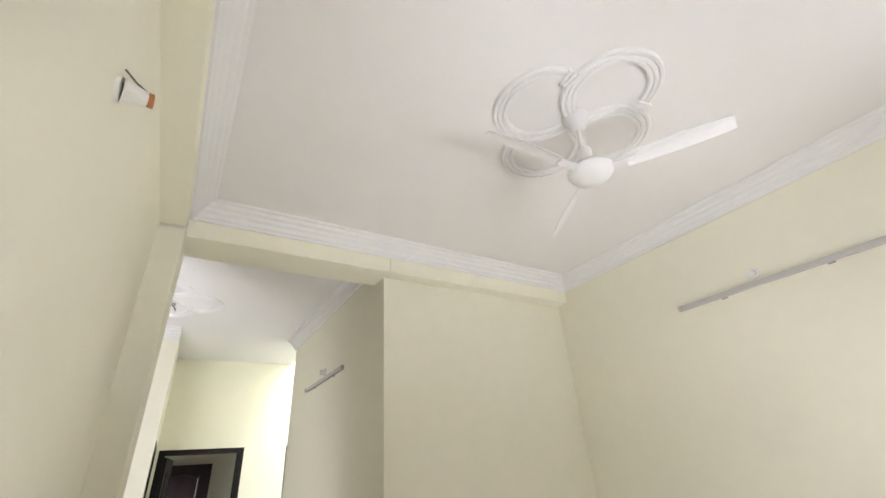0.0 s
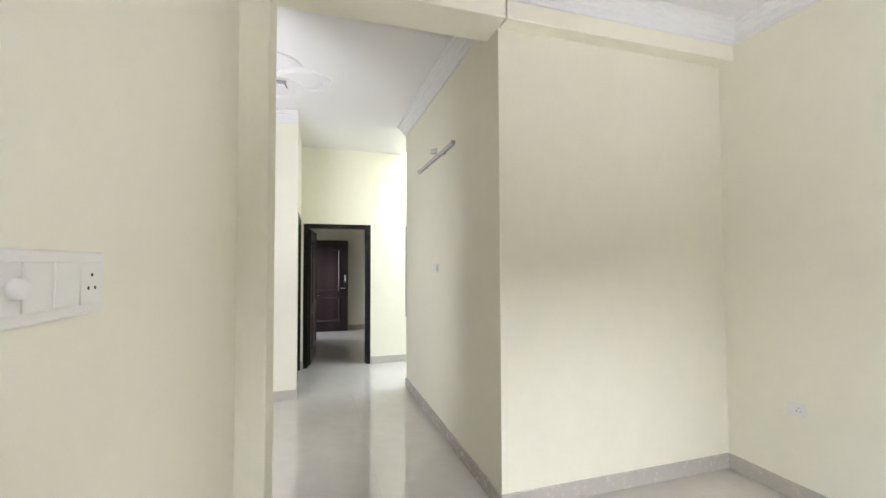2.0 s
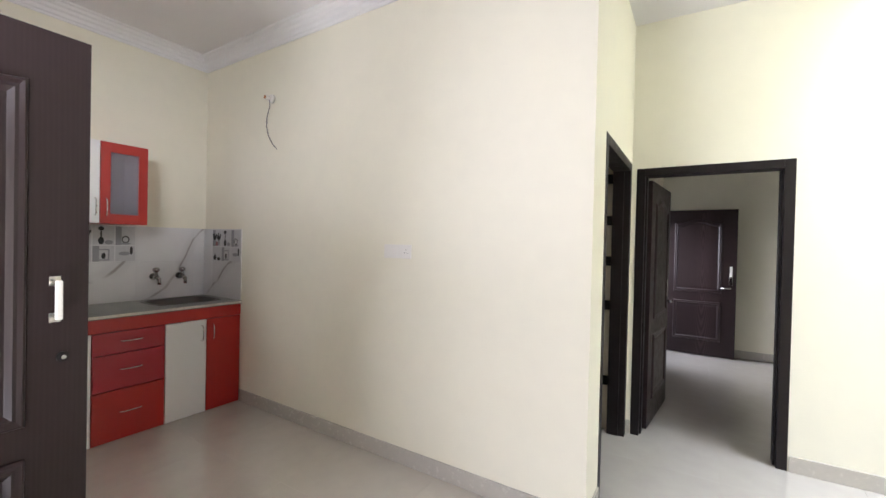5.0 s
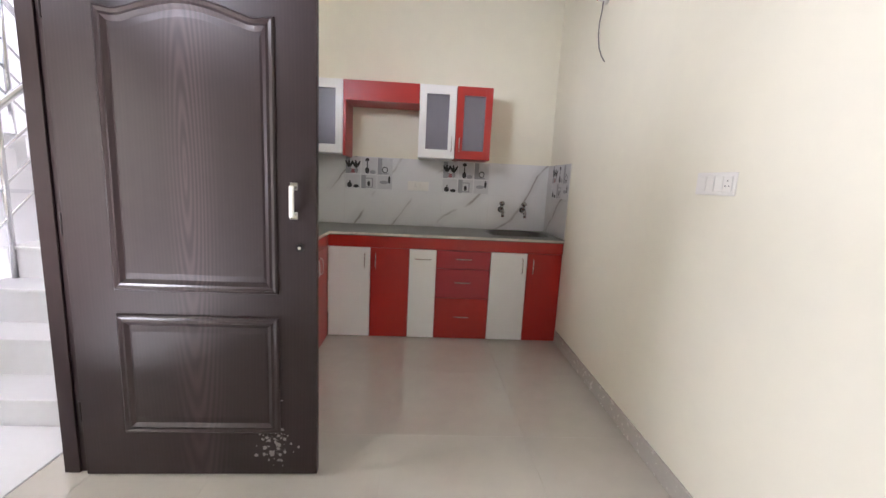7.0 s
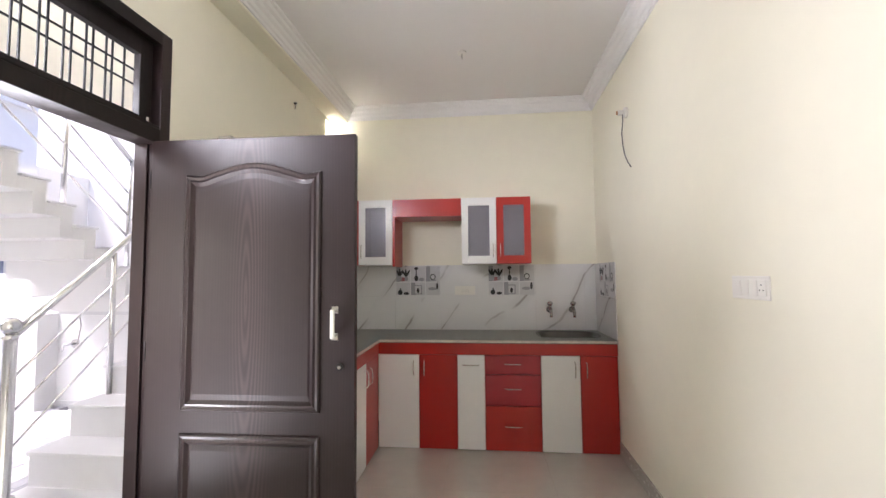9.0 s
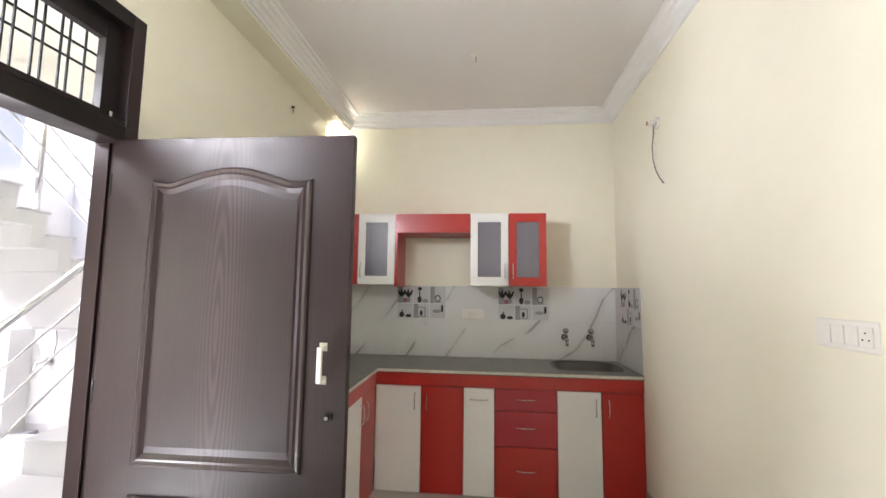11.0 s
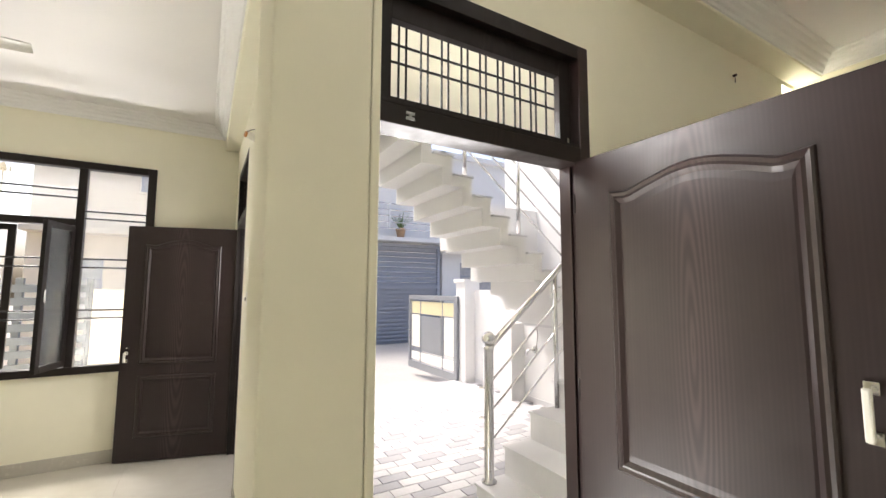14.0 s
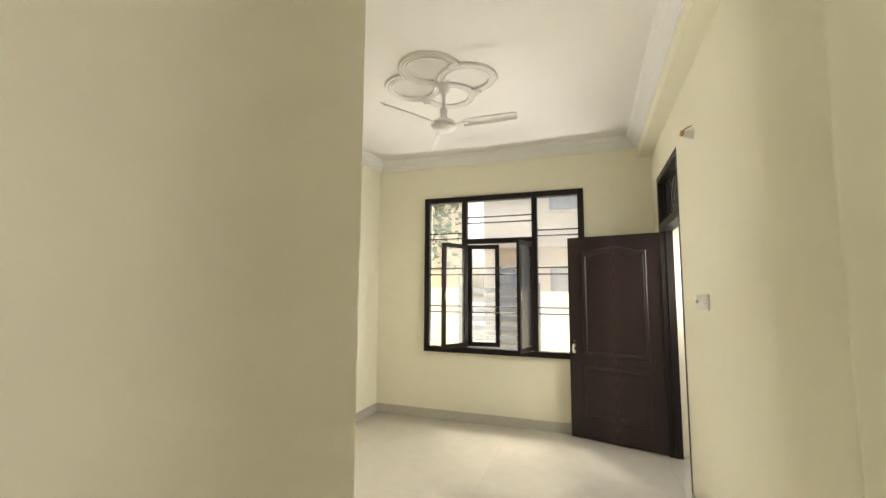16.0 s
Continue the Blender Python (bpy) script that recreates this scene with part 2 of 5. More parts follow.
M_glass = glass_material("clear_window_glass")
# Diffuse grey mixed in for the lit cabinet inside, which renders too dark.
nt = M_frost.node_tree
haze_mix = nt.nodes.new("ShaderNodeMixShader")
haze_body = nt.nodes.new("ShaderNodeBsdfDiffuse")
haze_body.inputs[0].default_value = (0.36, 0.34, 0.38, 1)
haze_mix.inputs[0].default_value = 0.28
nt.links.new(nt.nodes["Transparent BSDF"].outputs[0], haze_mix.inputs[1])
nt.links.new(haze_body.outputs[0], haze_mix.inputs[2])
nt.links.new(haze_mix.outputs[0], nt.nodes["Mix Shader"].inputs[1])



def fluted_material(name):
    """Clear window glass pressed with upright flutes."""
    m = glass_material(name)
    nt = m.node_tree
    mix = nt.nodes["Mix Shader"]
    rf = nt.nodes.new("ShaderNodeBsdfRefraction")
    rf.inputs["IOR"].default_value, rf.inputs["Roughness"].default_value = 1.12, 0.05
    geo = nt.nodes.new("ShaderNodeNewGeometry")
    wv = nt.nodes.new("ShaderNodeTexWave")
    wv.bands_direction = 'X'
    wv.inputs["Scale"].default_value, wv.inputs["Distortion"].default_value = 7.0, 0.6
    nt.links.new(geo.outputs["Position"], wv.inputs["Vector"])
    bp = nt.nodes.new("ShaderNodeBump")
    bp.inputs["Strength"].default_value, bp.inputs["Distance"].default_value = 0.6, 0.006
    nt.links.new(wv.outputs["Fac"], bp.inputs["Height"])
    nt.links.new(bp.outputs[0], rf.inputs["Normal"])
    tl = nt.nodes.new("ShaderNodeBsdfTranslucent")
    tl.inputs["Color"].default_value = (0.85, 0.86, 0.84, 1)
    haze = nt.nodes.new("ShaderNodeMixShader")
    haze.inputs[0].default_value = 0.035
    nt.links.new(rf.outputs[0], haze.inputs[1])
    nt.links.new(tl.outputs[0], haze.inputs[2])
    nt.links.new(haze.outputs[0], mix.inputs[1])
    return m


M_fluted = fluted_material("fluted_window_glass")
M_beige_ext = material("beige_exterior_paint", (0.62, 0.55, 0.45), 0.75, vary=0.05, scale=1.0)
M_brick = material("brown_brick_band", (0.36, 0.24, 0.15), 0.85, vary=0.2, scale=6, bump=0.3)
M_white_ext = material("white_exterior_paint", (0.70, 0.70, 0.695), 0.75, vary=0.03, scale=1.0, bump=0.08)
M_yellow_ext = material("pale_yellow_exterior_paint", (0.70, 0.60, 0.36), 0.75, vary=0.06, scale=1.0)
M_marble_step = material("grey_white_marble_step", (0.58, 0.58, 0.59), 0.3, vary=0.03, scale=2.5, wear=0.05)
M_paver = material("pale_grey_paver", (0.48, 0.48, 0.49), 0.7, vary=0.12, scale=6)
M_paver_dark = material("mid_grey_paver", (0.33, 0.33, 0.35), 0.7, vary=0.12, scale=6)
M_ground = material("dusty_ground", (0.30, 0.28, 0.25), 0.9, vary=0.12, scale=2, bump=0.3)
M_road = material("dusty_concrete_lane", (0.34, 0.33, 0.31), 0.9, vary=0.15, scale=3, bump=0.3)
M_greypaint = material("dark_grey_metal_paint", (0.10, 0.11, 0.13), 0.4, vary=0.08)
# Shutter, far-pane and gate greys lifted: outdoor glare haze put into the colour.
M_shutter = material("haze_lifted_shutter_paint", (0.27, 0.29, 0.34), 0.5, vary=0.1)
M_farpane = material("haze_lifted_far_glass", (0.40, 0.41, 0.43), 0.2, vary=0.3, scale=2)
M_gate = material("grey_gate_paint", (0.24, 0.25, 0.27), 0.45, vary=0.08)
M_gold = material("yellow_gate_panel", (0.62, 0.56, 0.36), 0.5, vary=0.1)
M_leaf = material("tree_leaf", (0.10, 0.16, 0.045), 0.5, vary=0.25, scale=3)
M_bark = material("tree_bark", (0.13, 0.09, 0.06), 0.9, vary=0.2, scale=8)
M_copper = material("copper_socket_rim", (0.48, 0.20, 0.06), 0.4, metal=0.3)
# Steel colour darkened to hold down the bowl's pale wall reflections.
M_bowl = material("darkened_steel_bowl", (0.11, 0.105, 0.095), 0.40, metal=1.0, vary=0.08)
M_wire = material("grey_cable", (0.16, 0.15, 0.14), 0.6)
M_tile_cream = material("cream_bathroom_tile", (0.70, 0.64, 0.50), 0.15, vary=0.04)
M_tile_black = material("black_bathroom_tile", (0.012, 0.012, 0.013), 0.12)
M_dist = material("stained_door_mark", (0.24, 0.22, 0.215), 0.8, vary=0.2, scale=30)


# ---- mesh helpers ----
def mesh_of(bm, name):
    me = bpy.data.meshes.new(name)
    bm.normal_update()
    bm.to_mesh(me)
    bm.free()
    return me


def part(name, bm, mat, parent=None, label="", smooth=False):
    ob = new(name, mesh_of(bm, name))
    for mm in (mat if isinstance(mat, (list, tuple)) else [mat]):
        ob.data.materials.append(mm)
    if smooth:
        ob.data.polygons.foreach_set("use_smooth", [True] * len(ob.data.polygons))
    if parent is not None:
        ob.parent = parent
    if label:
        tagged(ob, label)
    return ob


def thing(name, label, category, m=None, group="", kind=""):
    ob = new(name)
    ob.empty_display_size = 0.1
    if m is not None:
        ob.matrix_world = m
    return tagged(ob, label, category, group, kind)


def box(bm, x0, x1, y0, y1, z0, z1, bevel=0.0, mi=0):
    vs = [bm.verts.new((x, y, z)) for z in (z0, z1) for x, y in ((x0, y0), (x1, y0), (x1, y1), (x0, y1))]
    fs = []
    for idx in ((3, 2, 1, 0), (4, 5, 6, 7), (0, 1, 5, 4), (1, 2, 6, 5), (2, 3, 7, 6), (3, 0, 4, 7)):
        f = bm.faces.new([vs[i] for i in idx])
        f.material_index = mi
        fs.append(f)
    if bevel:
        es = list({e for f in fs for e in f.edges})
        bmesh.ops.bevel(bm, geom=es, offset=bevel, segments=2, affect='EDGES', profile=0.5)
    return bm


def boxes(*specs, bevel=0.0):
    bm = bmesh.new()
    for s in specs:
        box(bm, *s, bevel=bevel)
    return bm


def tube(bm, a, b, r, seg=12, r2=None):
    """A rod between two points."""
    a, b = Vector(a), Vector(b)
    d = b - a
    m = Matrix.Translation((a + b) / 2) @ d.to_track_quat('Z', 'Y').to_matrix().to_4x4()
    bmesh.ops.create_cone(bm, cap_ends=True, segments=seg, radius1=r, radius2=r if r2 is None else r2, depth=d.length, matrix=m)
    return bm


def ball(bm, c, r, u=16, v=10, squash=1.0):
    bmesh.ops.create_uvsphere(bm, u_segments=u, v_segments=v, radius=r, matrix=Matrix.Translation(c) @ Matrix.Diagonal((1, 1, squash, 1)))
    return bm


def lathe(bm, profile, centre=(0, 0, 0), seg=24):
    """A turned body about z from (radius, height) pairs."""
    rings = []
    for r, z in profile:
        rings.append([bm.verts.new((centre[0] + r * math.cos(2 * math.pi * i / seg), centre[1] + r * math.sin(2 * math.pi * i / seg), centre[2] + z)) for i in range(seg)])
    for a, b in zip(rings, rings[1:]):
        for i in range(seg):
            bm.faces.new((a[i], a[(i + 1) % seg], b[(i + 1) % seg], b[i]))
    bm.faces.new(rings[0][::-1])
    bm.faces.new(rings[-1])
    return bm


def sweep(bm, path, profile, closed=True, normal=(0, 1, 0)):
    """A profile of (out, up) pairs carried round a flat path; up is along normal, out is across the path."""
    n = Vector(normal)
    pts = [Vector(p) for p in path]
    cnt = len(pts)
    rings = []
    for i, p in enumerate(pts):
        a = pts[(i - 1) % cnt] if closed or i else p
        c = pts[(i + 1) % cnt] if closed or i < cnt - 1 else p
        d1, d2 = (p - a), (c - p)
        d1 = d1.normalized() if d1.length > 1e-9 else d2.normalized()
        d2 = d2.normalized() if d2.length > 1e-9 else d1
        o1, o2 = d1.cross(n), d2.cross(n)
        o = o1 + o2
        o = o / max(0.3, o.length * (o.normalized().dot(o1)))
        rings.append([bm.verts.new(p + o * u * (2 / 2) + n * v) for u, v in profile])
    last = cnt if closed else cnt - 1
    k = len(profile)
    for i in range(last):
        a, b = rings[i], rings[(i + 1) % cnt]
        for j in range(k - 1):
            bm.faces.new((a[j], b[j], b[j + 1], a[j + 1]))
    if not closed:
        for r in (rings[0], rings[-1]):
            if k > 2:
                bm.faces.new(r)
    return bm


def wire(name, pts, r, mat, parent=None, label=""):
    """A thin bent cable or bar through points."""
    bm = bmesh.new()
    for a, b in zip(pts, pts[1:]):
        tube(bm, a, b, r, 8)
    return part(name, bm, mat, parent, label, smooth=True)


def wall(name, axis, lo, hi, u0, u1, z0, z1, openings, mat, label):
    """A wall across axis 'x' or 'y' between lo and hi, from u0 to u1, with openings (u0, u1, z0, z1) through it."""
    us = sorted({u0, u1, *[o[0] for o in openings], *[o[1] for o in openings]})
    zs = sorted({z0, z1, *[o[2] for o in openings], *[o[3] for o in openings]})
    bm = bmesh.new()
    for a, b in zip(us, us[1:]):
        run = None
        for c, d in zip(zs, zs[1:]):
            solid = not any(o[0] < (a + b) / 2 < o[1] and o[2] < (c + d) / 2 < o[3] for o in openings)
            if solid:
                run = (run[0], d) if run else (c, d)
            if run and (not solid or d == zs[-1]):
                if axis == 'x':
                    box(bm, lo, hi, a, b, run[0], run[1])
                else:
                    box(bm, a, b, lo, hi, run[0], run[1])
                run = None
    bmesh.ops.remove_doubles(bm, verts=bm.verts, dist=1e-5)
    faces = {}
    for f in bm.faces:
        faces.setdefault(tuple(round(v, 4) for v in f.calc_center_median()), []).append(f)
    bmesh.ops.delete(bm, geom=[f for fs in faces.values() if len(fs) > 1 for f in fs], context='FACES')
    ob = part(name, bm, mat)
    return tagged(ob, label, "wall", kind="structure")


# ---- structure ----
CEIL = 3.16
TOP = 3.30
FLOOR = ((-3.87, 3.29, -2.86, 0.12), (-0.39, 3.29, -6.35, -2.86), (-1.9, 3.6, 0.12, 4.75))
slab = part("floor", boxes(*[(*area, -0.15, -0.006) for area in FLOOR]), M_joint)
tagged(slab, "glossy off-white vitrified tile floor with faint joints", "floor", kind="structure")

wall("wall_front_west", 'x', -0.39, -0.16, -6.35, -2.85, 0, TOP, [(-5.84, -4.83, 0, 2.62)], M_wall, "cream painted wall with the front door opening")
wall("wall_entry", 'y', -2.75, -2.63, -3.87, -0.30, 0, TOP, [(-1.40, -0.30, 0, 2.64), (-3.63, -3.43, 2.70, 3.0)], M_wall, "cream painted wall with the main entrance opening")
tagged(part("column", boxes((-0.30, -0.03, -2.85, -2.47, 0, 2.934), (-0.33, -0.302, -2.628, -2.47, 0, 2.934), bevel=0.006), M_wall), "cream plastered square column at the hall opening", "column", kind="structure")
wall("wall_kitchen_back", 'x', -3.87, -3.64, -2.86, 0.12, 0, TOP, [], M_wall, "cream painted kitchen back wall above marble tiles")
def skew(x):
    """The kitchen side wall stands a little askew."""
    return -0.082 * (x + 3.64) / 3.64


ks = wall("wall_kitchen_side", 'y', 0.0, 0.12, -3.64, 0.0, 0, TOP, [], M_wall, "plain cream painted wall beside the kitchen")
for v in ks.data.vertices:
    if v.co.y < 0.05:
        v.co.y = skew(v.co.x)
wall("wall_passage_west", 'x', -0.12, 0.0, 0.12, 1.283, 0, TOP, [(0.21, 1.25, 0, 2.09)], M_wall, "cream painted passage wall with bathroom doorway")
wall("wall_passage_end", 'y', 1.283, 1.40, -1.72, 3.6, 0, TOP, [(0.035, 0.985, 0, 2.055), (1.516, 2.42, 0.675, 2.055)], M_wall, "cream painted wall with bedroom doorway and window")
wall("wall_corridor", 'x', 1.257, 1.375, -2.64, 0.036, 0, TOP, [], M_wall, "cream painted corridor wall with a tube light batten")
wall("wall_front_north", 'y', -2.64, -2.52, 1.375, 3.06, 0, TOP, [], M_wall, "cream painted end wall of the front room")
# Both shaft walls carried up to 6.4 m to cut the incoming skylight.
wall("wall_shaft_south", 'y', -0.08, 0.036, 1.375, 3.6, 0, 6.4, [], M_wall, "cream painted wall of the open light shaft")
wall("wall_shaft_east", 'x', 2.9, 3.02, 0.036, 1.283, 0, 6.4, [], M_wall, "cream painted outer wall of the light shaft")
wall("wall_front_east", 'x', 3.06, 3.29, -6.35, -2.52, 0, TOP, [], M_wall, "cream painted wall with a tube light batten")
wall("wall_front_south", 'y', -6.35, -6.12, -0.16, 3.06, 0, TOP, [(0.533, 2.411, 0.78, 2.645)], M_wall, "cream painted wall with a wide dark-framed window")
wall("wall_bedroom_back", 'y', 4.60, 4.75, -0.15, 3.6, 0, TOP, [], M_wall, "cream painted bedroom back wall")
wall("wall_bedroom_west", 'x', -0.15, 0.0, 1.40, 4.60, 0, TOP, [(3.66, 4.50, 0, 2.03)], M_wall, "cream painted bedroom side wall with a balcony doorway")
wall("wall_bedroom_east", 'x', 3.48, 3.6, 1.40, 4.60, 0, TOP, [], M_wall, "cream painted bedroom side wall")
wall("wall_bath_west", 'x', -1.72, -1.60, 0.12, 1.283, 0, TOP, [], M_tile_cream, "cream tiled bathroom wall")

# Upper shaft walls added to hold down the skylight in the passage.
wall("shaft_light_cut_west", 'x', 1.36, 1.48, 0.036, 1.283, TOP, 6.4, [], M_wall, "cream painted upper shaft wall added to cut skylight")
wall("shaft_light_cut_north", 'y', 1.283, 1.40, 1.36, 3.02, TOP, 6.4, [], M_wall, "cream painted upper shaft wall added to cut skylight")

tagged(part("ceiling", boxes((-3.64, 1.257, -2.47, 0.0, CEIL, TOP), (-1.6, 1.48, 0.0, 1.283, CEIL, TOP), (-0.16, 3.06, -6.12, -2.755, CEIL, TOP),
                            (-0.15, 3.48, 1.40, 4.60, CEIL, TOP), (1.257, 3.06, -2.755, -2.64, CEIL, TOP)), M_ceiling),
       "white painted plaster ceiling", "ceiling", kind="structure")
tagged(part("roof", boxes((-4.3, 1.36, -2.9, 1.283, TOP, TOP + 0.15), (-0.45, 3.6, -6.45, -2.9, TOP, TOP + 0.15), (-0.3, 3.7, 1.41, 4.85, TOP, TOP + 0.15), (1.36, 3.6, -2.9, -0.08, TOP, TOP + 0.15)), M_white_ext),
       "flat concrete roof slab", "roof", kind="structure")
# beams
tagged(part("beam_hall", boxes((-0.33, 1.257, -2.755, -2.47, 2.935, CEIL), bevel=0.006), M_wall), "cream plastered beam over the hall opening", "beam", kind="structure")
tagged(part("beam_front_north", boxes((1.262, 3.10, -2.755, -2.60, 2.935, CEIL), bevel=0.006), M_wall), "cream plastered beam along the end wall", "beam", kind="structure")
tagged(part("beam_front_west", boxes((-0.20, -0.03, -6.12, -2.85, 2.94, CEIL), bevel=0.006), M_wall), "cream plastered beam along the front room wall", "beam", kind="structure")
tagged(part("beam_kitchen", boxes((-3.66, -0.335, -2.68, -2.47, 3.03, CEIL), bevel=0.006), M_wall), "cream plastered beam along the kitchen wall", "beam", kind="structure")

# cornices: stepped plaster profile (out from wall, down from ceiling)
CORN = [(0.0, -0.115), (0.012, -0.115), (0.018, -0.100), (0.030, -0.092), (0.038, -0.072), (0.055, -0.060), (0.062, -0.044), (0.082, -0.034), (0.090, -0.018), (0.108, -0.012), (0.112, 0.0)]


def cornice(name, path, label, closed=True):
    bm = sweep(bmesh.new(), [(x, y, CEIL) for x, y in path], [(-o, d) for o, d in CORN], closed, (0, 0, 1))
    return tagged(part(name, bm, M_plaster), label, "cornice", kind="structure")


cornice("cornice_front", [(-0.03, -6.12), (3.06, -6.12), (3.06, -2.755), (-0.03, -2.755)], "white stepped plaster cornice round the front room")
cornice("cornice_hall", [(0.0, skew(0)), (-3.64, 0.0), (-3.64, -2.47), (1.257, -2.47), (1.257, 0.036)], "white stepped plaster cornice round hall and kitchen", False)


def skirting(name, specs):
    bm = boxes(*specs, bevel=0.003)
    return tagged(part(name, bm, M_skirt), "grey-beige tile skirting along the wall foot", "skirting", kind="structure")


S, SH = 0.012, 0.105
kb = skirting("baseboard_kitchen", [(-3.02, S, -S, 0.0, 0, SH), (0.0, S, 0.0, 0.20, 0, SH)])
for v in kb.data.vertices:
    if v.co.y < 0.05:
        v.co.y += skew(v.co.x)
skirting("baseboard_passage", [(0.99, 3.48, 1.283 - S, 1.283, 0, SH), (0.0, 0.03, 1.283 - S, 1.283, 0, SH)])
skirting("baseboard_corridor", [(1.257 - S, 1.257, -2.64 - S, 0.036 + S, 0, SH), (1.257, 3.06 - S, -2.64 - S, -2.64, 0, SH), (1.257, 3.48, 0.036, 0.036 + S, 0, SH)])
skirting("baseboard_front", [(3.06 - S, 3.06, -6.12, -2.64, 0, SH), (-0.16, 3.06 - S, -6.12, -6.12 + S, 0, SH), (-0.16, -0.16 + S, -4.83, -2.85 - S, 0, SH), (-0.16, -0.03 + S, -2.85 - S, -2.85, 0, SH), (-0.03, -0.03 + S, -2.85, -2.47, 0, SH)])
skirting("baseboard_bedroom", [(0.0, 3.48, 4.60 - S, 4.60, 0, SH)])
skirting("baseboard_entry", [(-0.33, -0.03 + S, -2.47, -2.47 + S, 0, SH)])


# ---- doors ----
def eyebrow(u0, u1, z0, zs, rise, steps=20):
    """Panel outline: square foot, S-curved arched head."""
    pts = [(u0, z0), (u1, z0), (u1, zs)]
    for i in range(1, steps):
        s = i / steps
        pts.append((u1 + (u0 - u1) * s, zs - 0.006 * math.sin(math.pi * min(1, min(s, 1 - s) * 6)) + rise * math.sin(math.pi * s) ** 2))
    pts.append((u0, zs))
    return pts


MOULD = [(0.044, 0.0), (0.041, 0.007), (0.034, 0.012), (0.022, 0.008), (0.012, 0.012), (0.002, 0.005), (-0.006, 0.0)]


def door_leaf(name, label, m, w, h, upper=(0.878, 1.862), lower=(0.245, 0.69), margin=(0.223, 0.797), t=0.036):
    d = thing(name, label, "door", m)
    body = part("leaf", boxes((0, w, -t / 2, t / 2, 0, h), bevel=0.003), M_door, d)
    u0, u1 = margin[0] * w, margin[1] * w
    for side in (1, -1):
        for outline in (eyebrow(u0, u1, upper[0], upper[1], 0.055), [(u0, lower[0]), (u1, lower[0]), (u1, lower[1]), (u0, lower[1])]):
            path = [(u, side * t / 2, z) for u, z in (outline if side < 0 else outline[::-1])]
            part("panel_moulding", sweep(bmesh.new(), path, MOULD, True, (0, side, 0)), M_mould, body)
            cx = sum(p[0] for p in outline) / len(outline)
            cz = sum(p[1] for p in outline) / len(outline)
            bm = bmesh.new()
            inner = [(cx + (u - cx) * 0.955, z + (0.03 if z < cz else -0.03)) for u, z in outline]
            a = [bm.verts.new((u, side * (t / 2 + 0.0004), z)) for u, z in outline]
            b = [bm.verts.new((u, side * (t / 2 + 0.0035), z)) for u, z in inner]
            k = len(a)
            for i in range(k):
                bm.faces.new((a[i], a[(i + 1) % k], b[(i + 1) % k], b[i]))
            bm.faces.new(b)
            bmesh.ops.recalc_face_normals(bm, faces=bm.faces)
            part("panel", bm, M_door, body)
    return d, body


def pull_handle(parent, u, z, t=0.036, side=-1, length=0.15):
    """White and steel pull handle on a back plate."""
    y = side * t / 2
    h = part("pull_handle", boxes((u - 0.015, u + 0.015, min(y, y + side * 0.004), max(y, y + side * 0.004), z - length / 2, z - length / 2 + 0.032), (u - 0.015, u + 0.015, min(y, y + side * 0.004), max(y, y + side * 0.004), z + length / 2 - 0.032, z + length / 2), bevel=0.0015), M_chrome, parent, "white and chrome pull handle")
    bm = bmesh.new()
    tube(bm, (u, y, z - length * 0.36), (u, y + side * 0.036, z - length * 0.36), 0.006)
    tube(bm, (u, y, z + length * 0.36), (u, y + side * 0.036, z + length * 0.36), 0.006)
    part("handle_post", bm, M_chrome, h)
    part("grip", boxes((u - 0.009, u + 0.009, min(y + side * 0.030, y + side * 0.046), max(y + side * 0.030, y + side * 0.046), z - length * 0.42, z + length * 0.42), bevel=0.004), M_plate, h)
    return h


def keyhole(parent, u, z, t=0.036, side=-1):
    y = side * t / 2
    bm = bmesh.new()
    tube(bm, (u, y, z), (u, y + side * 0.005, z), 0.017, 20)
    k = part("lock", bm, M_iron, parent, "small dark lock rose", smooth=False)
    bm = bmesh.new()
    tube(bm, (u, y + side * 0.006, z), (u, y + side * 0.012, z), 0.007, 14)
    part("lock_cylinder", bm, M_steel, k)


def lever(parent, u, z, t=0.036, side=-1, toward=-1):
    y = side * t / 2
    lv = part("lever_plate", boxes((u - 0.018, u + 0.018, min(y, y + side * 0.005), max(y, y + side * 0.005), z + 0.04, z + 0.20), bevel=0.002), M_chrome, parent, "chrome lock plate with lever")
    bm = bmesh.new()
    tube(bm, (u, y, z), (u, y + side * 0.045, z), 0.008)
    tube(bm, (u, y + side * 0.045, z), (u + toward * 0.11, y + side * 0.045, z), 0.008)
    part("lever", bm, M_chrome, lv, smooth=True)


def stiles(name, label, m, w, h, f=0.06, d0=0.0, d1=0.11, left=None, lintel=True):
    """A door frame: two jambs and a head, with a stop rebate."""
    g = thing(name, label, "door frame", m, kind="structure")
    l = f if left is None else left
    part("jamb", boxes((0, f, d0, d1, 0, h), (f, f + 0.012, d0 + 0.045, d1, 0, h - f), bevel=0.002), M_frame, g)
    part("jamb", boxes((w - l, w, d0, d1, 0, h), (w - l - 0.012, w - l, d0 + 0.045, d1, 0, h - f), bevel=0.002), M_frame, g)
    part("head", boxes((f, w - l, d0, d1, h - f, h), bevel=0.002), M_frame, g)
    return g


# main entrance: frame with grilled transom
g = thing("door_1", "dark painted main door frame with barred transom above", "door frame", pose(-1.40, -2.63, 0), kind="structure")
# Hinge-side jamb takes the lighter film so it looks lit from the doorway.
part("jamb", boxes((0, 0.062, -0.117, 0.004, 0, 2.64), (0.062, 0.075, -0.115, -0.05, 0, 2.09), bevel=0.002), M_mould, g)
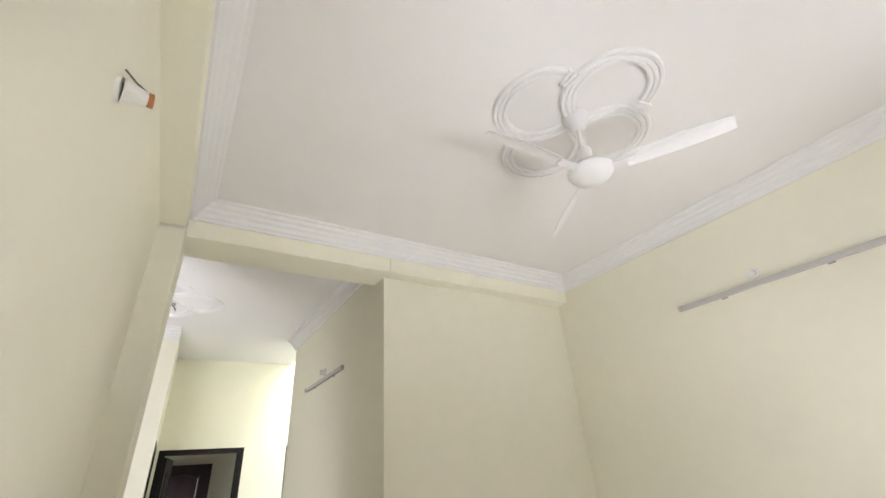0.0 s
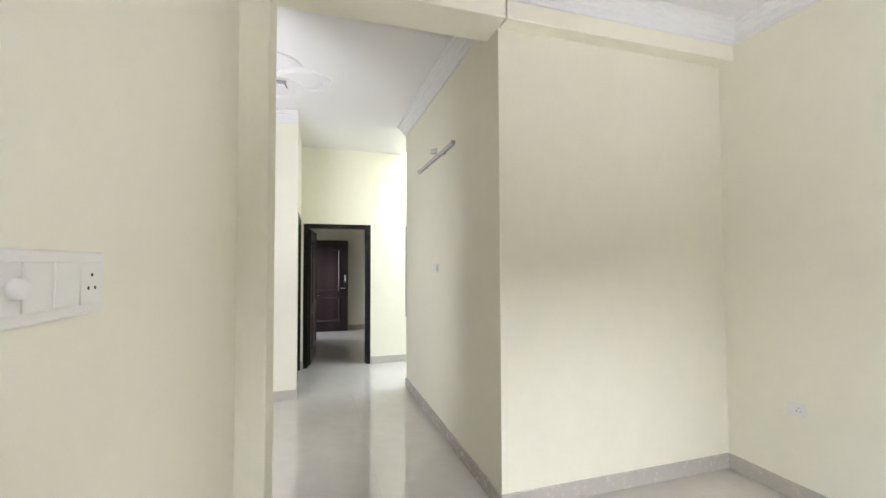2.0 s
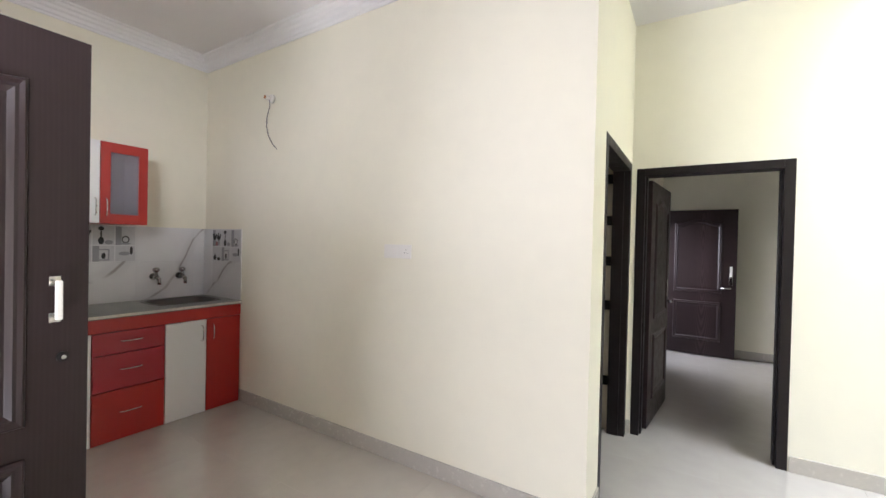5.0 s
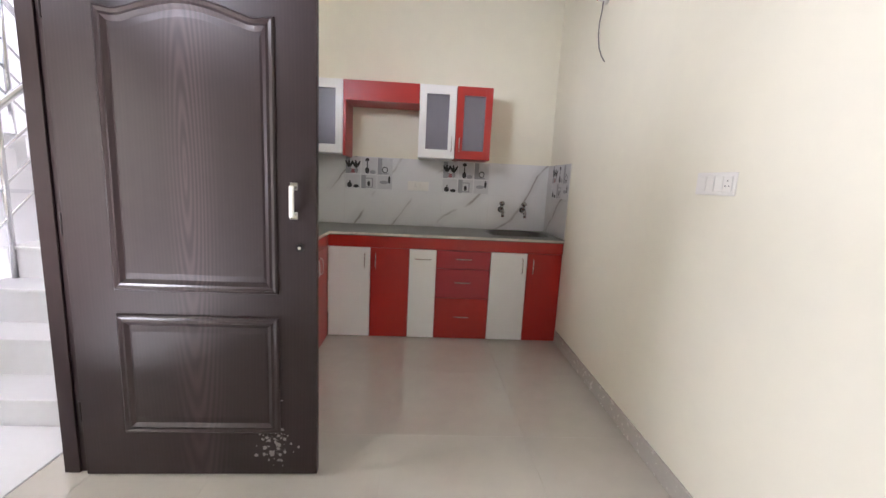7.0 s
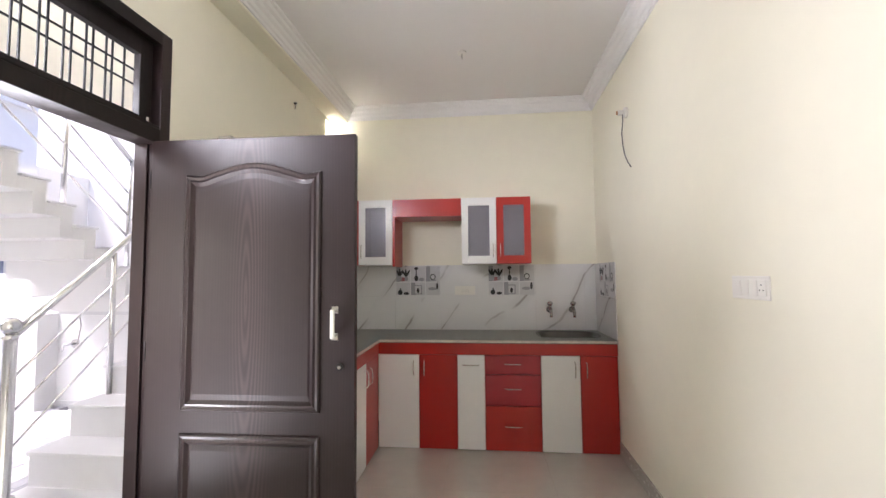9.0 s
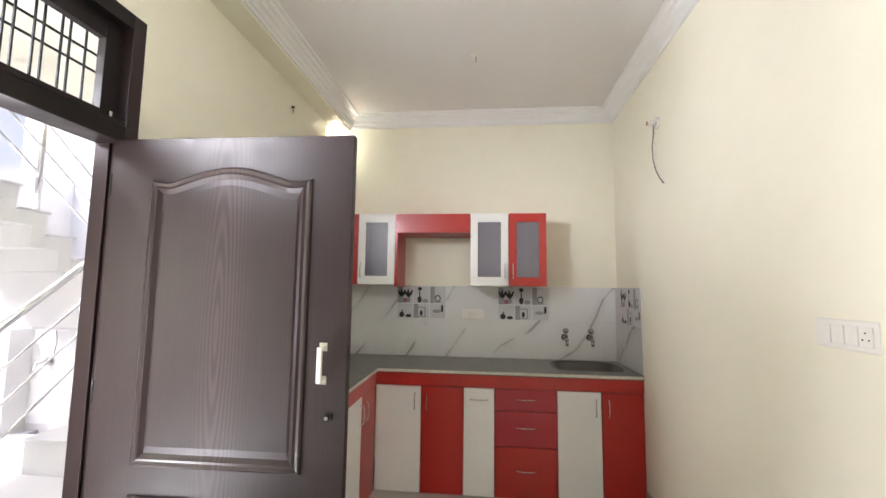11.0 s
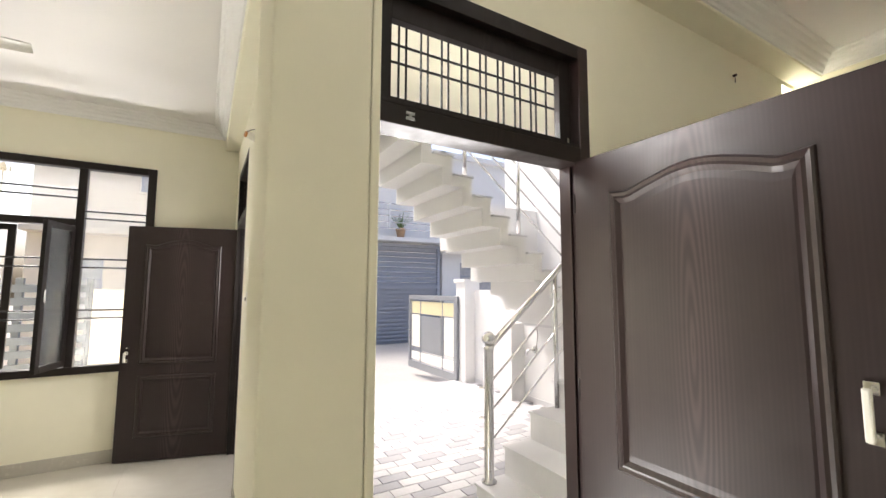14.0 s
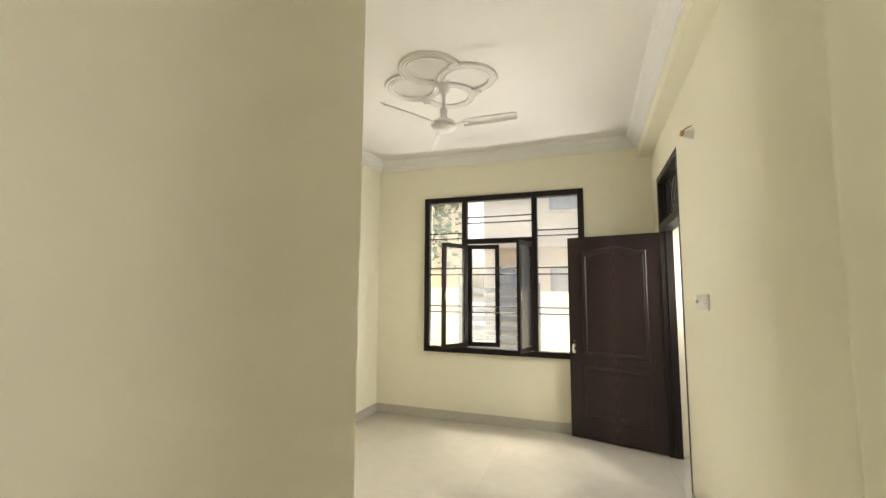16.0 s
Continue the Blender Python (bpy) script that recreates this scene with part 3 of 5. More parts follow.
part("jamb", boxes((1.038, 1.098, -0.117, -0.002, 0, 2.64), bevel=0.002), M_frame, g)
part("head", boxes((0.062, 1.038, -0.115, 0.004, 2.575, 2.64), bevel=0.002), M_frame, g)
part("transom_bar", boxes((0.062, 1.035, -0.115, 0.006, 2.085, 2.155), (0.062, 1.035, -0.115, 0.0, 2.158, 2.172), bevel=0.003), M_frame, g)
sash = part("transom_sash", boxes((0.075, 0.145, -0.07, -0.035, 2.172, 2.575), (0.96, 1.035, -0.07, -0.035, 2.172, 2.575), (0.145, 0.96, -0.07, -0.035, 2.172, 2.20), (0.145, 0.96, -0.07, -0.035, 2.49, 2.575), bevel=0.002), M_frame, g)
x = 0.17
for i in range(17):
    part("bar", tube(bmesh.new(), (x, -0.095, 2.155), (x, -0.095, 2.575), 0.0045, 8), M_iron, sash)
    x += 0.030 if i % 2 else 0.062
for z in (2.365, 2.435):
    part("bar", tube(bmesh.new(), (0.06, -0.100, z), (1.0, -0.100, z), 0.005, 8), M_iron, sash)
part("latch", boxes((0.888, 0.920, 0.006, 0.012, 2.108, 2.118), (0.888, 0.920, 0.006, 0.012, 2.126, 2.136), (0.899, 0.909, 0.006, 0.013, 2.118, 2.126), bevel=0.0015), M_grey, g, "small steel bolt catch")
part("catch", boxes((0.105, 0.118, -0.03, -0.02, 2.18, 2.20)), M_steel, g)
part("sill", boxes((0.062, 1.038, -0.23, 0.0, -0.004, 0.002)), M_floor, g, "polished tile threshold strip")

entry_leaf, leaf_body = door_leaf("entrance_door", "open dark-brown moulded main door with arched panel and scuffs", pose(-1.324, -2.636, 0.01, 0, 0, 90.9), 0.982, 2.08)
pull_handle(leaf_body, 0.893, 1.225)
keyhole(leaf_body, 0.915, 1.035)
rs = random.Random(5)
for k in range(5):
    part("hinge", tube(bmesh.new(), (-0.004, -0.014, 0.25 + 0.4 * k), (-0.004, -0.014, 0.34 + 0.4 * k), 0.006, 8), M_frame, leaf_body) if k % 2 == 0 else None
# dried paint scuffs near the foot of the leaf
for k in range(110):
    u, z = (rs.gauss(0.79, 0.032), rs.gauss(0.16, 0.055)) if k < 84 else (rs.gauss(0.76, 0.04), rs.gauss(0.27, 0.05))
    if z < 0.03:
        continue
    bm = bmesh.new()
    r = min(0.016, 0.002 + rs.expovariate(220))
    pts = [bm.verts.new((u + r * rs.uniform(0.5, 1.2) * math.cos(a), -0.0184, z + r * rs.uniform(0.5, 1.2) * math.sin(a))) for a in [i * math.pi / 4 for i in range(8)]]
    bm.faces.new(pts)
    part("scuff", bm, M_dist, leaf_body)

# front room door
stiles("door_2", "dark painted front door frame", pose(-0.16, -5.84, 0, 0, 0, 90), 1.01, 2.62)
fr = thing("door_transom", "dark transom over the front door", "transom", pose(-0.16, -5.84, 0, 0, 0, 90), kind="structure")
part("bar", boxes((0.06, 0.95, 0.0, 0.11, 2.09, 2.16), bevel=0.003), M_frame, fr)
for k in range(13):
    part("bar", tube(bmesh.new(), (0.10 + k * 0.066, 0.07, 2.16), (0.10 + k * 0.066, 0.07, 2.56), 0.005, 8), M_iron, fr)
front_leaf, fl_body = door_leaf("front_door", "open dark-brown moulded front room door with arched panel", pose(-0.205, -5.81, 0.01, 0, 0, -14.3), 0.94, 2.075)
keyhole(fl_body, 0.885, 0.98, side=1)
pull_handle(fl_body, 0.89, 0.90, side=1, length=0.10)
for z in (0.3, 1.05, 1.8):
    part("hinge", tube(bmesh.new(), (-0.004, 0.018, z), (-0.004, 0.018, z + 0.09), 0.006, 8), M_steel, fl_body)

# bedroom doorway, its open leaf and the far leaf
stiles("door_3", "dark painted bedroom door frame", pose(0.035, 1.279, 0), 0.95, 2.055, d1=0.125)
bed_leaf, bl_body = door_leaf("bedroom_door", "open dark-brown moulded bedroom door", pose(0.118, 1.42, 0.01, 0, 0, 84), 0.82, 1.97, upper=(0.90, 1.75))
lever(bl_body, 0.76, 0.95)
far_leaf, far_body = door_leaf("inner_door", "open dark-brown moulded door standing against bedroom wall", pose(0.04, 4.50, 0.01, 0, 0, -4), 0.86, 1.98, upper=(0.90, 1.75), margin=(0.21, 0.76))
lever(far_body, 0.80, 0.93)
part("handle_plate", boxes((0.785, 0.815, -0.024, -0.018, 1.08, 1.22), bevel=0.002), M_plate, far_body, "white handle plate")
stiles("door_4", "dark painted bathroom door frame", pose(0.004, 0.21, 0, 0, 0, 90), 1.04, 2.09, d1=0.125)
bath = part("bathroom_tiles", boxes((-1.60, -1.594, 0.125, 1.28, 0, 3.1)), M_tile_cream)
tagged(bath, "cream bathroom wall tiles with black bands", "wall tiles", kind="structure")
for z in (0.35, 0.95, 1.30, 1.62, 1.95):
    part("tile", boxes((-1.594, -1.588, 0.125, 1.28, z, z + 0.075)), M_tile_black, bath)
bath2 = part("bathroom_side_tiles", boxes((-1.59, -0.125, 1.270, 1.282, 0, 3.1)), M_tile_cream)
tagged(bath2, "cream bathroom side wall tiles with black bands", "wall tiles", kind="structure")
for z in (0.35, 0.95, 1.30, 1.62, 1.95):
    part("tile", boxes((-1.58, -0.125, 1.264, 1.270, z, z + 0.075)), M_tile_black, bath2)


# ---- windows ----
def bar_x(bm, x0, x1, y, z, r):
    return tube(bm, (x0, y, z), (x1, y, z), r, 8)


def window_front():
    g = thing("window_1", "wide dark-framed window with iron bars and open casements", "window", kind="structure")
    y0, y1 = -6.17, -6.085
    x0, x1, z0, z1 = 0.533, 2.411, 0.78, 2.645
    fr = part("window_frame", boxes((x0, x0 + 0.065, y0, y1, z0, z1), (x1 - 0.065, x1, y0, y1, z0, z1), (x0 + 0.065, x1 - 0.065, y0, y1, z0, z0 + 0.065), (x0 + 0.065, x1 - 0.065, y0, y1, z1 - 0.065, z1), bevel=0.004), M_frame, g)
    part("mullion", boxes((1.04, 1.10, y0, y1 - 0.004, z0 + 0.065, z1 - 0.065), bevel=0.003), M_frame, g)
    part("mullion", boxes((1.87, 1.93, y0, y1 - 0.004, z0 + 0.065, z1 - 0.065), bevel=0.003), M_frame, g)
    part("transom", boxes((1.10, 1.87, y0, y1 - 0.004, 2.065, 2.125), bevel=0.003), M_frame, g)
    for a, b, c, d in ((0.598, 1.04, 0.845, 2.58), (1.93, 2.346, 0.845, 2.58), (1.10, 1.87, 2.125, 2.58)):
        p = part("pane", boxes((a, b, -6.133, -6.130, c, d)), M_fluted, fr)
        p.visible_shadow = False
    for zz in (2.20, 2.135, 1.775, 1.70, 1.325, 1.255):
        for a, b in ((0.598, 1.04), (1.93, 2.346)):
            part("bar", bar_x(bmesh.new(), a, b, -6.108, zz, 0.008), M_iron, g)
    for zz in (2.385, 2.315, 1.775, 1.70, 1.325, 1.255):
        part("bar", bar_x(bmesh.new(), 1.10, 1.87, -6.108, zz, 0.008), M_iron, g)
    # casements hinged on the mullions
    for hx, w, rz in ((1.868, 0.375, 58), (1.868, 0.375, 186), (1.105, 0.375, 75)):
        c = part("casement", boxes((0, 0.05, -0.016, 0.016, 0, 1.20), (w - 0.05, w, -0.016, 0.016, 0, 1.20), (0.05, w - 0.05, -0.016, 0.016, 0, 0.05), (0.05, w - 0.05, -0.016, 0.016, 1.15, 1.20), bevel=0.002), M_frame, g)
        c.matrix_local = pose(hx, -6.098 if rz < 170 else -6.15, 0.857, 0, 0, rz)
        p = part("pane", boxes((0.05, w - 0.05, -0.003, 0.003, 0.05, 1.15)), M_fluted, c)
        p.visible_shadow = False
        part("latch", boxes((w - 0.04, w - 0.02, 0.016, 0.026, 0.55, 0.65), bevel=0.002), M_steel, c)
    return g


window_front()


def window_passage():
    g = thing("window_2", "dark-framed passage window with dark panes", "window", kind="structure")
    x0, x1, z0, z1, y0, y1 = 1.516, 2.42, 0.675, 2.055, 1.279, 1.39
    part("window_frame", boxes((x0, x0 + 0.06, y0, y1, z0, z1), (x1 - 0.06, x1, y0, y1, z0, z1), (x0 + 0.06, x1 - 0.06, y0, y1, z0, z0 + 0.06), (x0 + 0.06, x1 - 0.06, y0, y1, z1 - 0.06, z1), bevel=0.003), M_frame, g)
    part("transom", boxes((x0 + 0.06, x1 - 0.06, y0 + 0.01, y1 - 0.02, 1.50, 1.55), bevel=0.003), M_frame, g)
    for a, b in ((x0 + 0.06, 1.968), (1.968, x1 - 0.06)):
        c = part("casement", boxes((a, a + 0.05, 1.30, 1.335, 0.735, 1.50), (b - 0.05, b, 1.30, 1.335, 0.735, 1.50), (a + 0.05, b - 0.05, 1.30, 1.335, 0.735, 0.785), (a + 0.05, b - 0.05, 1.30, 1.335, 1.45, 1.50), bevel=0.002), M_frame, g)
        p = part("pane", boxes((a + 0.05, b - 0.05, 1.314, 1.320, 0.785, 1.45)), M_glass, c)
    p = part("pane", boxes((x0 + 0.06, x1 - 0.06, 1.314, 1.320, 1.55, z1 - 0.06)), M_glass, g)
    for zz in (0.80, 1.62):
        part("bar", bar_x(bmesh.new(), x0 + 0.06, x1 - 0.06, 1.37, zz, 0.006), M_steel, g)


window_passage()


# ---- kitchen ----
def bow_handle(parent, c, length, upright, out):
    """Bent steel bar handle; out is the unit way off the front."""
    c, out = Vector(c), Vector(out)
    along = Vector((0, 0, 1)) if upright else Vector((0, 0, 1)).cross(out)
    a, b = c - along * length / 2, c + along * length / 2
    pts = [a, a + out * 0.022, a + out * 0.030 + along * 0.012, c + out * 0.034, b + out * 0.030 - along * 0.012, b + out * 0.022, b]
    return wire("handle", pts, 0.0045, M_chrome, parent, "bent chrome bar handle")


FX = -3.02          # face of the fronts of the long run
BASES = [("white", -1.983, -1.635, 'R'), ("red", -1.635, -1.315, 'L'), ("white", -1.315, -1.085, 'T'), ("drawers", -1.085, -0.629, ''), ("white", -0.629, -0.314, 'R'), ("red", -0.314, -0.018, 'L')]
for kind_, a, b, hd in BASES:
    words = {"white": "white laminate base cabinet under the granite worktop", "red": "red laminate base cabinet under the granite worktop", "drawers": "red three-drawer kitchen base unit with bar handles"}[kind_]
    c = thing("base_cabinet", words, "cabinet", pose(0, 0, 0), group="kitchen base units")
    part("body", boxes((-3.62, FX - 0.02, a + 0.001, b - 0.001, 0.0, 0.775)), M_red, c)
    if kind_ == "drawers":
        for (z0, z1), mm in zip(((0.006, 0.360), (0.366, 0.615), (0.621, 0.772)), (M_red, M_crimson, M_crimson)):
            d = part("drawer_front", boxes((FX - 0.019, FX, a + 0.003, b - 0.003, z0, z1), bevel=0.0015), mm, c)
            bow_handle(d, (FX, (a + b) / 2, z0 + (z1 - z0) * 0.56), 0.13, False, (1, 0, 0))
    else:
        d = part("door", boxes((FX - 0.019, FX, a + 0.003, b - 0.003, 0.006, 0.772), bevel=0.0015), M_white if kind_ == "white" else M_red, c)
        if hd == 'T':
            bow_handle(d, (FX, (a + b) / 2, 0.695), 0.13, False, (1, 0, 0))
        else:
            bow_handle(d, (FX, b - 0.045 if hd == 'R' else a + 0.045, 0.665), 0.12, True, (1, 0, 0))
FY = -1.985         # face of the short run
for kind_, a, b, hd in (("red", -2.66, -3.02, 'L'), ("white", -2.25, -2.66, 'R'), ("red", -1.80, -2.25, 'L')):
    c = thing("base_cabinet", ("red" if kind_ == "red" else "white") + " laminate corner base cabinet behind the open door", "cabinet", pose(0, 0, 0), group="kitchen base units")
    part("body", boxes((b + 0.001, a - 0.001, -2.62, FY - 0.02, 0, 0.775)), M_red, c)
    d = part("door", boxes((b + 0.003, a - 0.003, FY - 0.019, FY, 0.006, 0.772), bevel=0.0015), M_white if kind_ == "white" else M_red, c)
    bow_handle(d, (a - 0.05 if hd == 'L' else b + 0.05, FY, 0.665), 0.12, True, (0, 1, 0))
fascia = thing("worktop_fascia", "red laminate fascia band under the worktop", "fascia")
part("band", boxes((FX - 0.022, FX + 0.003, FY, -0.018, 0.777, 0.869), bevel=0.0015), M_red, fascia)
part("band", boxes((-1.79, FX - 0.023, FY - 0.022, FY + 0.003, 0.777, 0.869), bevel=0.0015), M_red, fascia)

wt = thing("worktop", "grey-green granite kitchen worktop with chipped pale edge", "worktop")
SX0, SX1, SY0, SY1 = -3.545, -3.165, -0.60, -0.10
bm = boxes((-3.636, FX + 0.012, -2.62, SY0, 0.871, 0.900), (-3.636, FX + 0.012, SY1, -0.016, 0.871, 0.900), (-3.636, SX0, SY0, SY1, 0.871, 0.900), (SX1, FX + 0.012, SY0, SY1, 0.871, 0.900))
bmesh.ops.remove_doubles(bm, verts=bm.verts, dist=1e-5)
part("slab", bm, M_counter, wt)
part("slab", boxes((FX + 0.0125, -1.78, -2.62, FY + 0.012, 0.871, 0.900)), M_counter, wt)
part("edge", boxes((FX + 0.012, FX + 0.018, FY + 0.014, -0.018, 0.878, 0.898), (FX + 0.014, -1.78, FY + 0.012, FY + 0.018, 0.878, 0.898), bevel=0.002), M_edge, wt, "pale chipped unpolished edge")


def sink():
    s = thing("kitchen_sink", "stainless steel sink bowl set into the worktop", "sink")
    bm = bmesh.new()

    def ring(inset, z, r, n=6):
        x0, x1, y0, y1 = SX0 - inset, SX1 + inset, SY0 - inset, SY1 + inset
        pts = []
        for cx, cy, a0 in ((x1 - r, y1 - r, 0), (x0 + r, y1 - r, 90), (x0 + r, y0 + r, 180), (x1 - r, y0 + r, 270)):
            for i in range(n + 1):
                a = radians(a0 + 90 * i / n)
                pts.append(bm.verts.new((cx + r * math.cos(a), cy + r * math.sin(a), z)))
        return pts
    rs_ = [ring(0.022, 0.9015, 0.14), ring(0.020, 0.905, 0.14), ring(0.0, 0.904, 0.125), ring(-0.012, 0.894, 0.12), ring(-0.03, 0.74, 0.10), ring(-0.06, 0.725, 0.08)]
    for a, b in zip(rs_, rs_[1:]):
        for i in range(len(a)):
            bm.faces.new((a[i], a[(i + 1) % len(a)], b[(i + 1) % len(b)], b[i]))
    bm.faces.new(rs_[-1])
    part("bowl", bm, M_bowl, s, smooth=True)
    part("drain", tube(bmesh.new(), (-3.355, -0.35, 0.725), (-3.355, -0.35, 0.730), 0.035, 20), M_chrome, s)


sink()


def bib_tap(y):
    t = thing("wall_tap", "chrome bib tap on the marble tiles above the sink", "tap", pose(-3.626, y, 1.10), group="kitchen taps")
    part("flange", tube(bmesh.new(), (0, 0, 0), (0.012, 0, 0), 0.030, 20), M_tap, t)
    bm = bmesh.new()
    tube(bm, (0.012, 0, 0), (0.075, 0, 0), 0.019)
    tube(bm, (0.075, 0, 0), (0.115, 0, -0.02), 0.016)
    tube(bm, (0.115, 0, -0.02), (0.122, 0, -0.065), 0.014)
    part("spout", bm, M_tap, t, smooth=True)
    bm = bmesh.new()
    tube(bm, (0.06, 0, 0.01), (0.06, 0, 0.045), 0.015)
    ball(bm, (0.06, 0, 0.060), 0.028, 12, 8, 0.8)
    part("knob", bm, M_tap, t, smooth=True)


bib_tap(-0.46)
bib_tap(-0.247)


# marble backsplash of separate tiles; two carry printed shelf pictures
splash = thing("backsplash", "white veined marble wall tiles with printed shelf inserts", "wall tiles", kind="structure")
part("bed", boxes((-3.639, -3.634, -2.62, -0.001, 0.902, 1.535), (-3.634, -3.02, -0.012, -0.0005, 0.902, 1.535)), M_grout, splash)
cols = [-2.62, -2.43, -1.968, -1.508, -1.046, -0.586, -0.122, -0.012]
rows_ = [(0.902, 1.2292), (1.230, 1.535)]


def shelf_print(parent, place, cw, ch):
    """Six little printed niches: pale frame, grey grounds, dark jars, cups and leaves. place(u, v, d) gives the point."""
    def slab_(name, u0, u1, v0, v1, d0, d1, mat):
        bm = bmesh.new()
        vs = [bm.verts.new(place(u, v, d)) for d in (d0, d1) for u, v in ((u0, v0), (u1, v0), (u1, v1), (u0, v1))]
        for idx in ((3, 2, 1, 0), (4, 5, 6, 7), (0, 1, 5, 4), (1, 2, 6, 5), (2, 3, 7, 6), (3, 0, 4, 7)):
            bm.faces.new([vs[i] for i in idx])
        bmesh.ops.recalc_face_normals(bm, faces=bm.faces)
        return part(name, bm, mat, parent)

    def disc(u, v, ru, rv, d, mat, n=12, tilt=0.0):
        bm = bmesh.new()
        ring = [(ru * math.cos(2 * math.pi * i / n), rv * math.sin(2 * math.pi * i / n)) for i in range(n)]
        bm.faces.new([bm.verts.new(place(u + a * math.cos(tilt) - b * math.sin(tilt), v + a * math.sin(tilt) + b * math.cos(tilt), d)) for a, b in ring])
        bmesh.ops.recalc_face_normals(bm, faces=bm.faces)
        part("print", bm, mat, parent)
    us = (0.006, cw * 0.335, cw * 0.665, cw - 0.006)
    vs_ = (0.006, ch * 0.46, ch - 0.004)
    for i in range(3):
        for j in range(2):
            u0, u1, v0, v1 = us[i] + 0.004, us[i + 1] - 0.004, vs_[j] + 0.004, vs_[j + 1] - 0.004
            slab_("print", u0, u1, v0, v1, 0.0004, 0.0010, M_pale)
            slab_("print", u0, u0 + (u1 - u0) * 0.3, v0, v1, 0.0010, 0.0013, M_grey) if (i + j) % 2 else None
            w, h, uc = u1 - u0, v1 - v0, (u0 + u1) / 2
            if (i, j) == (0, 1):
                disc(u0 + w * 0.45, v0 + h * 0.16, w * 0.32, h * 0.13, 0.0016, M_pink)
                for c, lean in ((0.26, 0.5), (0.26, 0.05), (0.26, -0.45), (0.72, 0.6), (0.72, 0.1), (0.72, -0.5)):
                    disc(u0 + w * c - h * 0.24 * math.sin(lean), v0 + h * 0.34 + h * 0.24 * math.cos(lean), w * 0.075, h * 0.26, 0.0018, M_dark, tilt=lean)
                disc(u0 + w * 0.26, v0 + h * 0.22, w * 0.15, h * 0.18, 0.0020, M_grey)
                disc(u0 + w * 0.72, v0 + h * 0.20, w * 0.13, h * 0.16, 0.0020, M_grey)
            elif (i, j) == (1, 1):
                disc(u0 + w * 0.38, v0 + h * 0.22, w * 0.14, h * 0.2, 0.0016, M_dark)
                disc(u0 + w * 0.38, v0 + h * 0.55, w * 0.04, h * 0.25, 0.0016, M_dark)
                disc(u0 + w * 0.38, v0 + h * 0.86, w * 0.14, h * 0.11, 0.0018, M_dark)
                disc(u0 + w * 0.74, v0 + h * 0.14, w * 0.2, h * 0.12, 0.0016, M_grey)
            elif (i, j) == (2, 1):
                disc(uc, v0 + h * 0.3, w * 0.2, h * 0.2, 0.0016, M_dark)
                disc(uc, v0 + h * 0.3, w * 0.14, h * 0.14, 0.0019, M_pale)
                disc(uc, v0 + h * 0.08, w * 0.26, h * 0.06, 0.0016, M_grey)
            elif (i, j) == (0, 0):
                disc(u0 + w * 0.28, v0 + h * 0.22, w * 0.17, h * 0.2, 0.0016, M_dark)
                disc(u0 + w * 0.72, v0 + h * 0.14, w * 0.2, h * 0.12, 0.0016, M_dark)
                disc(u0 + w * 0.3, v0 + h * 0.48, w * 0.05, h * 0.08, 0.0018, M_dark)
            elif (i, j) == (1, 0):
                slab_("print", u0 + w * 0.22, u1 - w * 0.22, v0 + h * 0.06, v0 + h * 0.80, 0.0012, 0.0016, M_grey)
                slab_("print", u0 + w * 0.30, u1 - w * 0.30, v0 + h * 0.14, v0 + h * 0.72, 0.0016, 0.0019, M_pale)
                disc(uc, v0 + h * 0.36, w * 0.1, h * 0.2, 0.0021, M_dark)
            else:
                disc(u0 + w * 0.4, v0 + h * 0.24, w * 0.22, h * 0.2, 0.0016, M_pale)
                disc(u0 + w * 0.45, v0 + h * 0.5, w * 0.3, h * 0.13, 0.0018, M_grey)
                disc(u0 + w * 0.8, v0 + h * 0.7, w * 0.08, h * 0.28, 0.0018, M_dark)


for a, b in zip(cols, cols[1:]):
    for z0, z1 in rows_:
        t = part("tile", boxes((-3.634, -3.627, a + 0.0004, b - 0.0004, z0, z1), bevel=0.0003), M_marble, splash)
        if z0 > 1.2 and round(a, 3) in (-1.968, -1.046):
            shelf_print(t, lambda u, v, d, a=a: (-3.627 + d, a + u, 1.230 + v), b - a, 0.305)
for a, b in ((-3.626, -3.486), (-3.484, -3.025)):
    for z0, z1 in rows_:
        t = part("tile", boxes((a, b, -0.019, -0.012, z0, z1), bevel=0.0003), M_marble, splash)
        if z0 > 1.2 and b > -3.1:
            shelf_print(t, lambda u, v, d, a=a: (a + u, -0.019 - d, 1.230 + v), b - a, 0.305)
part("trim", boxes((-3.024, -3.018, -0.020, -0.001, 0.902, 1.537), bevel=0.001), M_plate, splash)


